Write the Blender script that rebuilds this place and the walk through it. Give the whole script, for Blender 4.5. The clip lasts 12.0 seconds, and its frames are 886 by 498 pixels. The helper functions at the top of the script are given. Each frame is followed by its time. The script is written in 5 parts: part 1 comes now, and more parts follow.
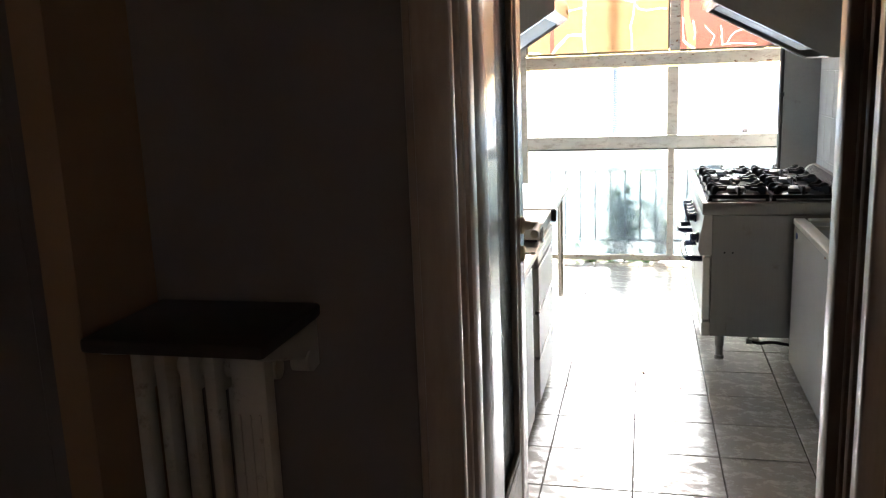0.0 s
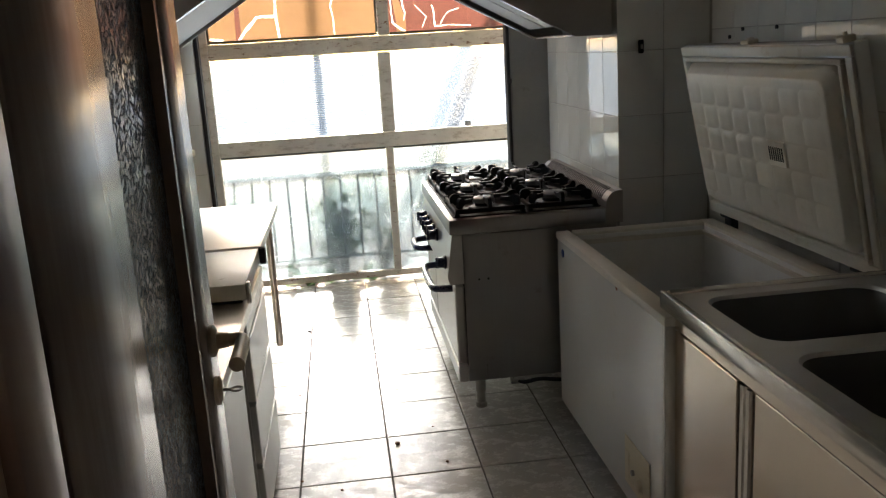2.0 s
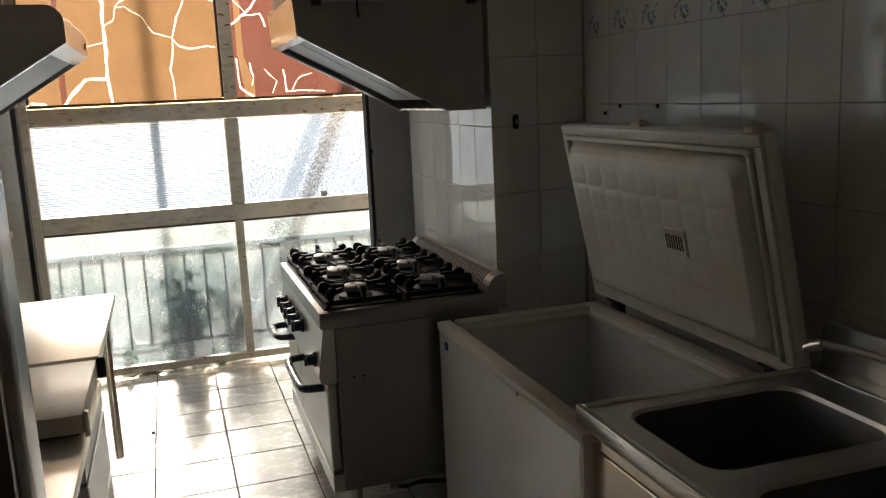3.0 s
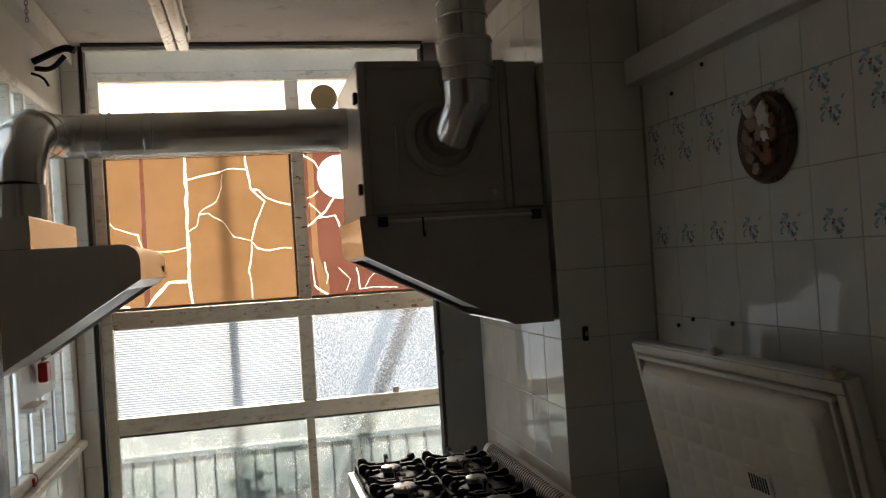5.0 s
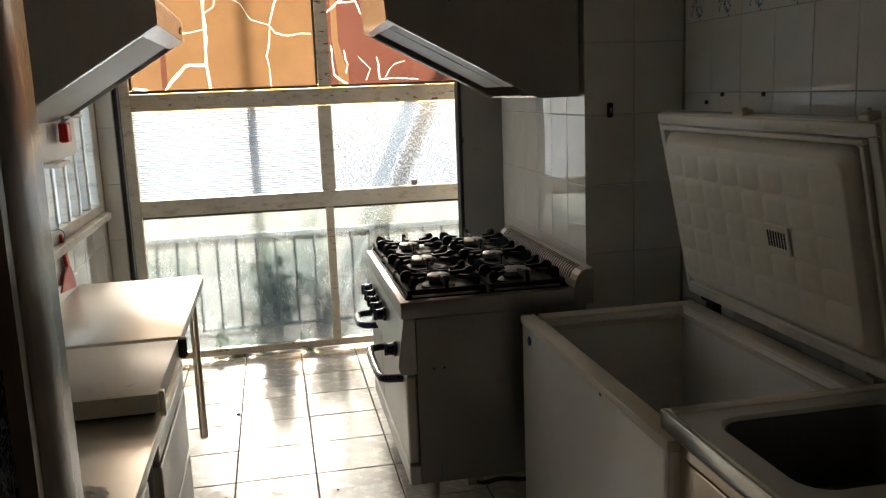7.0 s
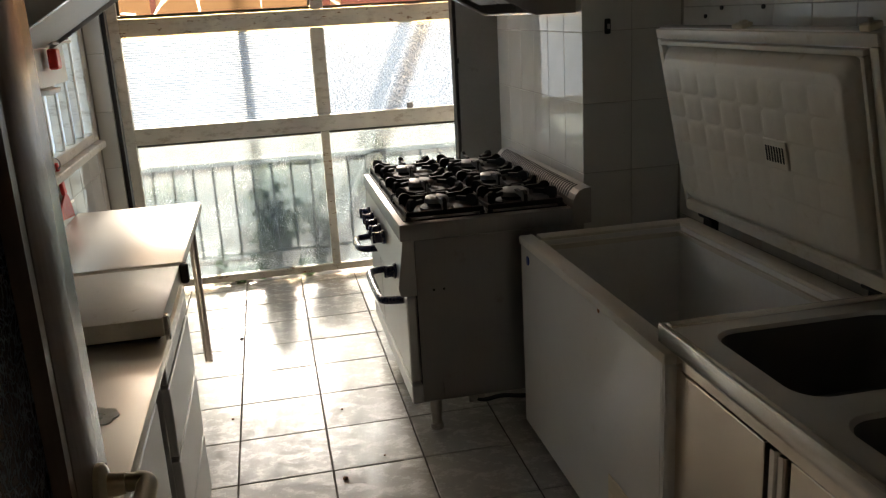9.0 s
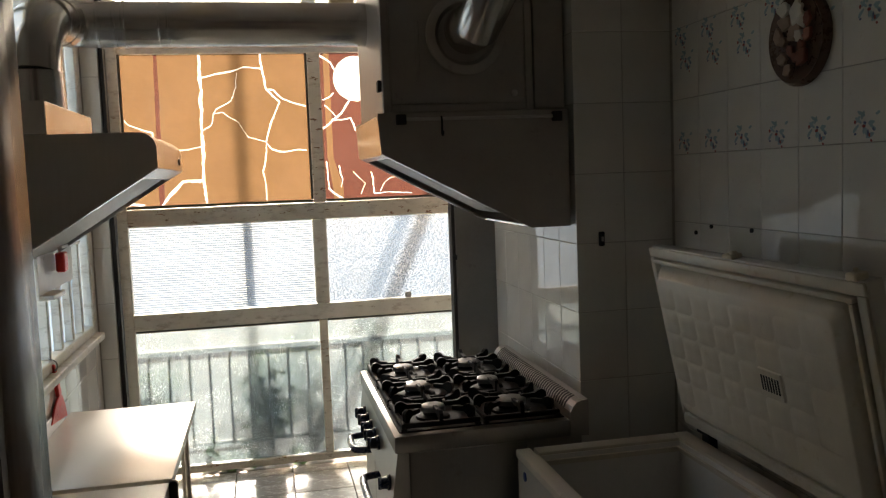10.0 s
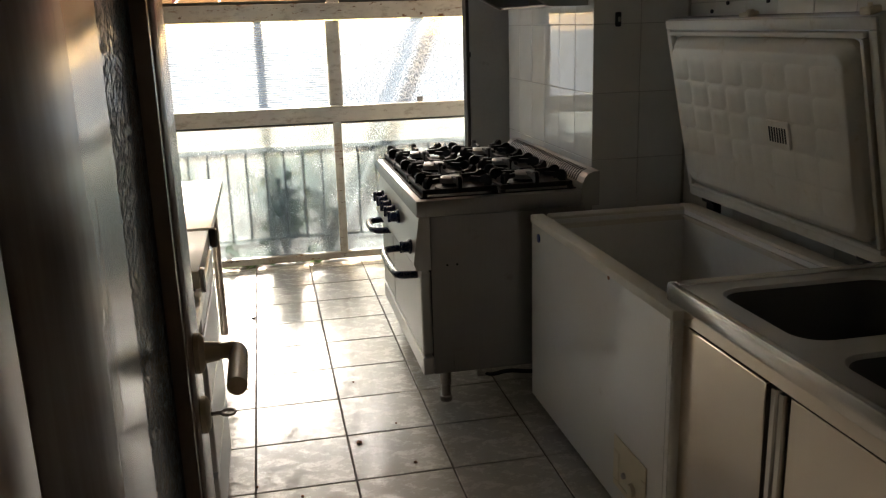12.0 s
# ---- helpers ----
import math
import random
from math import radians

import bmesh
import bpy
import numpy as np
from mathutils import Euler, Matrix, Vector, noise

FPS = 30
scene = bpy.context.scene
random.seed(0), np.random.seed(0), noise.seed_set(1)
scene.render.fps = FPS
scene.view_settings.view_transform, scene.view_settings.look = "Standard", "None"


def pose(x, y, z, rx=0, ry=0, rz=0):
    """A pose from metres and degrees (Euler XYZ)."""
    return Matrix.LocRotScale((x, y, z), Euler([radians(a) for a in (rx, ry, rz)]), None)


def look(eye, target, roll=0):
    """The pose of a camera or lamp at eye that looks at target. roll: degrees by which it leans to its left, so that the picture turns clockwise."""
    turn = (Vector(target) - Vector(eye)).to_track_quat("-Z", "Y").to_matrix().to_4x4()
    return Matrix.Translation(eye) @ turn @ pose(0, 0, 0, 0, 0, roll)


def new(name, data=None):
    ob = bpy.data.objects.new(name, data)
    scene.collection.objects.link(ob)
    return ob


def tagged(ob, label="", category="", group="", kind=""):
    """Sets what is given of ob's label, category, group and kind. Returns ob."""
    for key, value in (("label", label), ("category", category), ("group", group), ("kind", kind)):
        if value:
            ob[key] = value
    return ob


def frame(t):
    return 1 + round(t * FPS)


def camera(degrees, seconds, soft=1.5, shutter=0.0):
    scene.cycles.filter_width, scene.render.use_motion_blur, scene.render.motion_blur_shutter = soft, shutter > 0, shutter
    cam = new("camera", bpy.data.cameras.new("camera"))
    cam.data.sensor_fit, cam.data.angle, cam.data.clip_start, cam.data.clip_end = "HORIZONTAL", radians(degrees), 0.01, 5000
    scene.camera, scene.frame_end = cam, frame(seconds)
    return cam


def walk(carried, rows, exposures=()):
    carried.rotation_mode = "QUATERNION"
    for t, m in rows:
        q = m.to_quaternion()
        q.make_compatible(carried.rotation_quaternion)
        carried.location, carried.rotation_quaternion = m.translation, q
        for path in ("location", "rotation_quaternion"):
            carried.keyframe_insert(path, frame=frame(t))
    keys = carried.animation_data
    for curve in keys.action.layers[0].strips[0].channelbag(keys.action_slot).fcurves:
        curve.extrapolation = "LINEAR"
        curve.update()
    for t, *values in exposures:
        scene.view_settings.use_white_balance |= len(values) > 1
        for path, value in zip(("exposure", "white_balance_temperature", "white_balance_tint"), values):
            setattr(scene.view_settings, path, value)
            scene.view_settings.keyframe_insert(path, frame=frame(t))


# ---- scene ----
cam = camera(54.8, 12.0, 1.2)
PATH = [
    (0, (0.047, 0.326, 1.587), (-0.407, 2.231, 1.182), -2.2),
    (0.5, (0.062, 0.44, 1.591), (-0.255, 2.355, 1.112), -2.3),
    (1, (-0.036, 0.764, 1.594), (-0.073, 2.709, 1.13), -2.6),
    (1.5, (-0.038, 1.163, 1.548), (0.051, 3.11, 1.101), -3.8),
    (2, (-0.069, 1.46, 1.571), (0.148, 3.395, 1.113), -3.4),
    (2.5, (-0.116, 1.721, 1.611), (0.392, 3.595, 1.129), -3.6),
    (3, (-0.131, 1.829, 1.658), (0.461, 3.705, 1.3), -2.7),
    (3.5, (-0.078, 1.868, 1.798), (0.404, 3.806, 1.698), -3.3),
    (3.7, (-0.05, 1.885, 1.832), (0.396, 3.834, 1.781), -4.0),
    (5.3, (-0.043, 1.884, 1.878), (0.394, 3.836, 1.9), -3.5),
    (5.5, (-0.041, 1.896, 1.852), (0.392, 3.848, 1.814), -3.2),
    (6, (-0.038, 1.92, 1.769), (0.393, 3.864, 1.572), -2.9),
    (6.5, (-0.057, 1.911, 1.698), (0.351, 3.849, 1.417), -2.4),
    (7, (-0.069, 1.904, 1.629), (0.306, 3.834, 1.265), -2.2),
    (7.5, (-0.059, 1.909, 1.585), (0.296, 3.804, 1.055), -3.1),
    (7.7, (-0.057, 1.911, 1.552), (0.292, 3.779, 0.93), -3.8),
    (9.5, (-0.08, 1.893, 1.701), (0.302, 3.817, 1.309), -2.7),
    (10, (-0.067, 1.91, 1.813), (0.337, 3.861, 1.641), -2.2),
    (10.5, (-0.055, 1.898, 1.878), (0.409, 3.843, 1.831), -3.0),
    (11, (-0.063, 1.899, 1.862), (0.422, 3.839, 1.822), -3.1),
    (11.5, (-0.142, 1.864, 1.668), (0.326, 3.791, 1.407), -1.6),
    (12, (-0.194, 1.744, 1.529), (0.19, 3.639, 1.019), -1.7),
]

# ---- light ----
EXPOSURES = [(0.0, 4.60, 6150, 11), (0.3, 4.60, 6150, 11), (0.7, 4.45, 6150, 11), (1.0, 4.32, 6200, 11), (1.5, 3.80, 6500, 12), (2.0, 3.5, 6800, 13),
             (2.5, 3.2, 7050, 14), (3.0, 3.0, 7250, 14), (5.5, 2.72, 7400, 14), (7.5, 3.08, 7500, 14), (9.5, 2.98, 7350, 14), (11.0, 2.72, 7400, 14), (12.0, 3.15, 7400, 14)]
walk(cam, [(t, look(eye, target, roll)) for t, eye, target, roll in PATH], EXPOSURES)
SUN_EL, SUN_AZ = radians(18), radians(-0.5)   # azimuth from +y towards +x
world = bpy.data.worlds.new("world")
scene.world = world
world.use_nodes = True
wn = world.node_tree
sky = wn.nodes.new("ShaderNodeTexSky")
sky.sky_type = "NISHITA"
sky.sun_disc = False
sky.sun_elevation = SUN_EL
sky.sun_rotation = SUN_AZ
wn.links.new(sky.outputs[0], wn.nodes["Background"].inputs[0])
wn.nodes["Background"].inputs[1].default_value = 0.15
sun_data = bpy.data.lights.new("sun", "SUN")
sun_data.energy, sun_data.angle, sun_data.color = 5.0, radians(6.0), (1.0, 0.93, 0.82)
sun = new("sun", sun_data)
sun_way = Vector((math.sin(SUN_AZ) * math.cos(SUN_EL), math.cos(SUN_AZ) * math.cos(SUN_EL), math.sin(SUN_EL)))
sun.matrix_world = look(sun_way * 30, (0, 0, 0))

# ---- materials ----


class Nodes:
    """A small wrapper round a node tree."""

    def __init__(self, name):
        self.mat = bpy.data.materials.new(name)
        self.mat.use_nodes = True
        self.tree = self.mat.node_tree
        self.bsdf = self.tree.nodes["Principled BSDF"]
        self.out = self.tree.nodes["Material Output"]

    def add(self, kind, **values):
        n = self.tree.nodes.new("ShaderNode" + kind)
        for key, value in values.items():
            n.inputs[key.replace("_", " ")].default_value = value
        return n

    def link(self, a, b):
        self.tree.links.new(a, b)

    def coords(self, scale=(1, 1, 1)):
        c = self.add("TexCoord")
        m = self.add("Mapping")
        m.inputs["Scale"].default_value = scale
        self.link(c.outputs["Object"], m.inputs["Vector"])
        return m.outputs[0]

    def noise(self, scale, detail=4.0, rough=0.6, stretch=(1, 1, 1)):
        n = self.add("TexNoise", Scale=scale, Detail=detail, Roughness=rough)
        self.link(self.coords(stretch), n.inputs["Vector"])
        return n.outputs[0]

    def ramp(self, src, stops):
        r = self.add("ValToRGB")
        els = r.color_ramp.elements
        while len(els) < len(stops):
            els.new(0.5)
        for e, (pos, col) in zip(els, stops):
            e.position = pos
            e.color = (*col, 1) if not isinstance(col, (int, float)) else (col, col, col, 1)
        self.link(src, r.inputs[0])
        return r.outputs[0]

    def mix(self, fac, a, b, mode="MIX"):
        m = self.tree.nodes.new("ShaderNodeMix")
        m.data_type, m.blend_type = "RGBA", mode
        for sock, v in ((m.inputs[0], fac), (m.inputs[6], a), (m.inputs[7], b)):
            if isinstance(v, (int, float)):
                sock.default_value = v if sock.type == "VALUE" else (v, v, v, 1)
            elif isinstance(v, tuple):
                sock.default_value = (*v, 1)
            else:
                self.link(v, sock)
        return m.outputs[2]

    def bump(self, src, strength, distance=0.01):
        b = self.add("Bump", Strength=strength, Distance=distance)
        self.link(src, b.inputs["Height"])
        return b.outputs[0]


def surface(name, col, rough=0.5, metal=0.0, vary=0.25, scale=6.0, grain=60.0, bump=0.15, stretch=(1, 1, 1), dirt=None, spread=0.0,
            rough_vary=0.12, spec=0.5):
    """Paint, plaster, metal or plastic with grain and stains at two scales."""
    n = Nodes(name)
    big, fine = n.noise(scale, 5), n.noise(grain, 6, 0.65, stretch)
    dark = tuple(c * (1 - vary) for c in col)
    c = n.mix(n.ramp(big, [(0.3, 0.0), (0.7, 1.0)]), dark, col)
    c = n.mix(0.35 * min(1, vary * 2.5), c, n.ramp(fine, [(0.3, tuple(v * 0.6 for v in col)), (0.7, col)]))
    if dirt:
        spots = n.ramp(n.noise(scale * 3.1, 8, 0.7), [(0.56 - spread, 0.0), (0.68 - spread, 1.0)])
        c = n.mix(spots, c, dirt)
    n.link(c, n.bsdf.inputs["Base Color"])
    r = n.ramp(n.mix(0.5, big, fine), [(0.3, max(0.02, rough - rough_vary)), (0.7, min(1, rough + rough_vary))])
    n.link(r, n.bsdf.inputs["Roughness"])
    n.bsdf.inputs["Metallic"].default_value = metal
    n.bsdf.inputs["Specular IOR Level"].default_value = spec
    if bump:
        n.link(n.bump(fine, bump, 0.002), n.bsdf.inputs["Normal"])
    return n.mat


def pane_material(name, tint, clear, bump_scale, stretch=(1, 1, 1), clear_vary=0.2, see=(1, 1, 1), bump=0.5, ribs=0.0, sparkle=0.0, even=0.0, blur=0.0, frost=0.2):
    """Frosted or patterned glass that scatters the light which falls on its back, with a share that goes straight through."""
    n = Nodes(name)
    pattern = n.noise(bump_scale, 3, 0.6, stretch)
    if ribs:
        wave = n.add("TexWave", Scale=0.3142 / ribs, Distortion=0.6)
        wave.bands_direction = "Z"
        n.link(n.coords(), wave.inputs["Vector"])
        pattern = n.mix(0.2, wave.outputs[0], pattern)
    blotch = n.noise(3.5, 4, 0.6)
    tr = n.add("BsdfTranslucent")
    shade = n.mix(n.ramp(blotch, [(0.3, 0.0), (0.7, 1.0)]), tuple(v * 0.82 for v in tint), tint)
    if sparkle:
        # sun glints painted as paler specks in the glass colour
        glints = n.mix(1.0, n.ramp(n.noise(160.0, 2, 0.5), [(0.62, 0.0), (0.68, 1.0)]), n.ramp(n.noise(6.0, 3), [(0.42, 0.0), (0.62, 1.0)]), "MULTIPLY")
        shade = n.mix(glints, shade, (sparkle, sparkle, sparkle))
    n.link(shade, tr.inputs["Color"])
    through_ = n.add("BsdfTransparent")
    through_.inputs["Color"].default_value = (0.95, 0.97, 1.0, 1)
    gloss = n.add("BsdfGlossy", Roughness=0.12)
    gloss.inputs["Color"].default_value = (0.8, 0.8, 0.8, 1)
    normal = n.bump(pattern, bump, 0.004)
    n.link(normal, gloss.inputs["Normal"])
    n.link(normal, tr.inputs["Normal"])
    scatter = tr
    if blur:
        bent, scatter = n.add("BsdfRefraction", Roughness=frost, IOR=1.45), n.add("MixShader")
        bent.inputs["Color"].default_value = (*see, 1)
        n.link(normal, bent.inputs["Normal"])
        scatter.inputs[0].default_value = blur
        n.link(tr.outputs[0], scatter.inputs[1])
        n.link(bent.outputs[0], scatter.inputs[2])
    m1, m2 = n.add("MixShader"), n.add("MixShader")
    share = n.ramp(pattern, [(0.35, max(0.0, clear - clear_vary)), (0.68, min(1, clear + clear_vary))])
    streaks = n.ramp(n.noise(11.0, 5, 0.7, (1, 1, 0.7)), [(0.36, 0.55 + 0.45 * even), (0.50, 0.85 + 0.15 * even), (0.62, 1.0)])
    n.link(n.mix(1.0, share, streaks, "MULTIPLY") if clear > 0.1 else share, m1.inputs[0])
    n.link(scatter.outputs[0], m1.inputs[1])
    n.link(through_.outputs[0], m1.inputs[2])
    m2.inputs[0].default_value = 0.06
    n.link(m1.outputs[0], m2.inputs[1])
    n.link(gloss.outputs[0], m2.inputs[2])
    n.link(m2.outputs[0], n.out.inputs["Surface"])
    return n.mat


def leaf_material():
    n = Nodes("leaf")
    geo = n.add("NewGeometry")
    c = n.ramp(geo.outputs["Random Per Island"], [(0.0, (0.05, 0.10, 0.035)), (1.0, (0.13, 0.21, 0.08))])
    n.link(c, n.bsdf.inputs["Base Color"])
    n.bsdf.inputs["Roughness"].default_value = 0.5
    lit, mixed = n.add("BsdfTranslucent"), n.add("MixShader")
    n.link(c, lit.inputs["Color"])
    mixed.inputs[0].default_value = 0.45
    n.link(n.bsdf.outputs[0], mixed.inputs[1])
    n.link(lit.outputs[0], mixed.inputs[2])
    n.link(mixed.outputs[0], n.out.inputs["Surface"])
    return n.mat


def wood_material(name, a, b, rough=0.35, along=(1, 1, 0.12), scale=40.0, spec=0.6):
    n = Nodes(name)
    grain = n.noise(scale, 8, 0.65, along)
    c = n.ramp(grain, [(0.3, a), (0.7, b)])
    worn = n.ramp(n.noise(7, 6, 0.7), [(0.5, 0.0), (0.8, 0.35)])
    n.link(n.mix(worn, c, tuple(v * 0.5 for v in a)), n.bsdf.inputs["Base Color"])
    n.link(n.ramp(grain, [(0.2, rough - 0.04), (0.8, rough + 0.06)]), n.bsdf.inputs["Roughness"])
    fine = n.noise(scale * 5, 4, 0.6, tuple(v * (0.12 if v < 1 else 1) for v in along))
    n.link(n.bump(fine, 0.09, 0.0008), n.bsdf.inputs["Normal"])
    n.bsdf.inputs["Specular IOR Level"].default_value = spec
    return n.mat


def floor_tile_material():
    """Glazed grey-beige tile with scuffs and dried water marks in the gloss."""
    n = Nodes("floor_tile_glaze")
    info = n.add("ObjectInfo")
    base = n.ramp(n.noise(5, 6, 0.65), [(0.3, (0.41, 0.385, 0.35)), (0.7, (0.53, 0.50, 0.46))])
    base = n.mix(n.ramp(info.outputs["Random"], [(0.0, 0.0), (1.0, 0.35)]), base, (0.40, 0.375, 0.335))
    scuff = n.ramp(n.noise(16, 9, 0.75, (1, 1.6, 1)), [(0.55, 0.0), (0.64, 1.0)])
    base = n.mix(n.ramp(scuff, [(0.0, 0.0), (1.0, 0.3)]), base, (0.70, 0.68, 0.64))
    dirt = n.ramp(n.noise(38, 6, 0.7), [(0.68, 0.0), (0.75, 0.6)])
    n.link(n.mix(dirt, base, (0.16, 0.13, 0.1)), n.bsdf.inputs["Base Color"])
    n.link(n.ramp(n.noise(13, 9, 0.75, (1, 1.4, 1)), [(0.38, 0.09), (0.50, 0.18), (0.60, 0.46)]), n.bsdf.inputs["Roughness"])
    n.link(n.bump(n.mix(0.4, n.noise(13, 6, 0.7), n.noise(90, 4)), 0.2, 0.003), n.bsdf.inputs["Normal"])
    n.bsdf.inputs["Specular IOR Level"].default_value = 0.62
    return n.mat


def wall_tile_material(name, col, spec=1.0):
    n = Nodes(name)
    info = n.add("ObjectInfo")
    c = n.mix(n.ramp(n.noise(4, 5), [(0.35, 0.0), (0.7, 1.0)]), tuple(v * 0.9 for v in col), col)
    c = n.mix(n.ramp(info.outputs["Random"], [(0.0, 0.0), (1.0, 0.25)]), c, tuple(v * 0.85 for v in col))
    grease = n.ramp(n.noise(22, 8, 0.7), [(0.62, 0.0), (0.75, 0.4)])
    n.link(n.mix(grease, c, (0.45, 0.38, 0.27)), n.bsdf.inputs["Base Color"])
    n.link(n.ramp(n.noise(7, 6), [(0.3, 0.014), (0.7, 0.04)]), n.bsdf.inputs["Roughness"])
    n.link(n.bump(n.noise(6, 3), 0.045, 0.004), n.bsdf.inputs["Normal"])
    n.bsdf.inputs["Specular IOR Level"].default_value = spec
    return n.mat


def old_paint_material(name, col, rust):
    """Thick old paint: grime in long streaks, chips down to rust, brush marks."""
    n = Nodes(name)
    c = n.mix(n.ramp(n.noise(5, 5), [(0.35, 0.0), (0.7, 1.0)]), tuple(v * 0.82 for v in col), col)
    grime = n.ramp(n.noise(9, 8, 0.75, (1, 1, 2.5)), [(0.52, 0.0), (0.68, 0.75)])
    c = n.mix(grime, c, (0.30, 0.235, 0.16))
    chips = n.ramp(n.noise(26, 7, 0.72, (0.5, 1, 1.6)), [(0.665 - rust, 0.0), (0.685 - rust, 1.0)])
    c = n.mix(chips, c, n.ramp(n.noise(60, 4), [(0.35, (0.10, 0.055, 0.03)), (0.65, (0.30, 0.15, 0.07))]))
    n.link(c, n.bsdf.inputs["Base Color"])
    n.link(n.ramp(chips, [(0.0, 0.42), (1.0, 0.85)]), n.bsdf.inputs["Roughness"])
    inv = n.ramp(chips, [(0.0, 1.0), (1.0, 0.0)])
    n.link(n.bump(n.mix(0.5, inv, n.noise(40, 5)), 0.5, 0.003), n.bsdf.inputs["Normal"])
    return n.mat


STEEL = surface("brushed_steel", (0.60, 0.59, 0.575), 0.36, 1.0, 0.16, 3.0, 130.0, 0.05, (1, 1, 0.04), dirt=(0.40, 0.38, 0.35), spread=-0.10, rough_vary=0.08)
# darker copy of the steel: dark reflections put into its colour, plus dirt
SHADED_RANGE_STEEL = surface("shaded_range_steel", (0.36, 0.352, 0.343), 0.34, 1.0, 0.2, 2.5, 130.0, 0.05, (1, 1, 0.04), dirt=(0.26, 0.245, 0.225), spread=-0.04, rough_vary=0.1)
STEEL_TOP = surface("steel_top", (0.74, 0.71, 0.67), 0.20, 1.0, 0.10, 4.0, 120.0, 0.02, (0.05, 1, 1), rough_vary=0.06)
STEEL_DULL = surface("dull_steel", (0.42, 0.39, 0.36), 0.45, 0.6, 0.2, 4.0, 70.0, 0.08, dirt=(0.24, 0.20, 0.17), spread=-0.06)
GALVANISED = surface("galvanised", (0.62, 0.61, 0.59), 0.22, 1.0, 0.04, 3.0, 60.0, 0.0, (1, 1, 0.3), rough_vary=0.03)
IRON = surface("cast_iron", (0.010, 0.010, 0.011), 0.6, 0.0, 0.3, 12.0, 160.0, 0.3, spec=0.22)
BURNER = surface("burner_cap", (0.27, 0.26, 0.25), 0.42, 0.7, 0.3, 14.0, 90.0, 0.3)
TABLE_TOP = surface("brushed_table_top", (0.80, 0.755, 0.685), 0.35, 0.75, 0.04, 3.0, 40.0, 0.0, rough_vary=0.01)
STEEL_WORN = surface("worn_warm_steel", (0.86, 0.77, 0.67), 0.20, 0.95, 0.10, 3.0, 14.0, 0.0, (1, 1, 0.5), dirt=(0.66, 0.55, 0.45), spread=-0.06, rough_vary=0.05)
# the basins' inner shade is put into this darker steel colour
SHADED_BASIN_STEEL = surface("shaded_basin_steel", (0.165, 0.165, 0.168), 0.55, 0.9, 0.2, 4.0, 90.0, 0.05)
BLUE_PLASTIC = surface("blue_black_plastic", (0.012, 0.02, 0.06), 0.28, 0.0, 0.2, 20.0, 120.0, 0.1)
BLACK = surface("black_rubber", (0.02, 0.02, 0.02), 0.6, 0.0, 0.2, 20.0, 120.0, 0.2)
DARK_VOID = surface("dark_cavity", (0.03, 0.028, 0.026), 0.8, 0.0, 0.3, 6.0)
FREEZER = surface("freezer_enamel", (0.82, 0.81, 0.77), 0.12, 0.0, 0.06, 2.0, 80.0, 0.0, dirt=(0.68, 0.64, 0.56), spread=-0.08, rough_vary=0.04, spec=1.0)
LINER = surface("freezer_liner", (0.82, 0.82, 0.79), 0.35, 0.0, 0.12, 4.0, 60.0, 0.05)
LID_INNER = surface("lid_lining", (0.74, 0.70, 0.61), 0.38, 0.0, 0.14, 5.0, 60.0, 0.08, dirt=(0.58, 0.52, 0.41), spread=-0.03)
CREAM = surface("cream_plastic", (0.66, 0.58, 0.42), 0.35, 0.0, 0.12, 8.0, 80.0, 0.05)
RUST = surface("rust", (0.28, 0.11, 0.04), 0.8, 0.0, 0.4, 30.0, 120.0, 0.5)
WINDOW_PAINT = old_paint_material("old_window_paint", (0.72, 0.685, 0.60), 0.0)
WINDOW_PAINT_RUSTY = old_paint_material("rusty_window_paint", (0.68, 0.63, 0.53), 0.065)
PUTTY = surface("dark_putty", (0.10, 0.10, 0.085), 0.8, 0.0, 0.4, 14.0, 80.0, 0.5)
WHITE_WALL = surface("white_plaster", (0.72, 0.69, 0.64), 0.75, 0.0, 0.14, 2.5, 40.0, 0.2, dirt=(0.50, 0.45, 0.37), spread=-0.06)
CEILING_PAINT = surface("ceiling_paint", (0.62, 0.58, 0.53), 0.8, 0.0, 0.2, 1.6, 40.0, 0.2, dirt=(0.42, 0.36, 0.29), spread=0.0)
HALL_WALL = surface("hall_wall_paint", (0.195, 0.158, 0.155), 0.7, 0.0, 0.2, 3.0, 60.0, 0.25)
# brown raised and warmed in the colour, as if warm light fell there
HALL_LIT_BROWN = surface("hall_lit_brown", (0.36, 0.22, 0.14), 0.7, 0.0, 0.2, 3.0, 60.0, 0.2)
GROUT = surface("grout", (0.52, 0.49, 0.44), 0.9, 0.0, 0.3, 12.0, 120.0, 0.3)
FLOOR_GROUT = surface("floor_grout", (0.12, 0.10, 0.085), 0.9, 0.0, 0.3, 12.0, 120.0, 0.3)
FLOOR_TILE = floor_tile_material()
WALL_TILE = wall_tile_material("wall_tile_glaze", (0.80, 0.79, 0.74))
WALL_TILE_WORN = wall_tile_material("worn_wall_tile_glaze", (0.78, 0.76, 0.70), 0.22)
WOOD_FRAME = wood_material("brown_varnished_wood", (0.33, 0.235, 0.19), (0.43, 0.325, 0.27), 0.30)
WOOD_LEAF = wood_material("dark_varnished_wood", (0.15, 0.115, 0.094), (0.21, 0.165, 0.138), 0.22, spec=0.25)
WOOD_SHELF = wood_material("dark_shelf_wood", (0.035, 0.022, 0.016), (0.08, 0.05, 0.035), 0.4, (0.12, 1, 1))
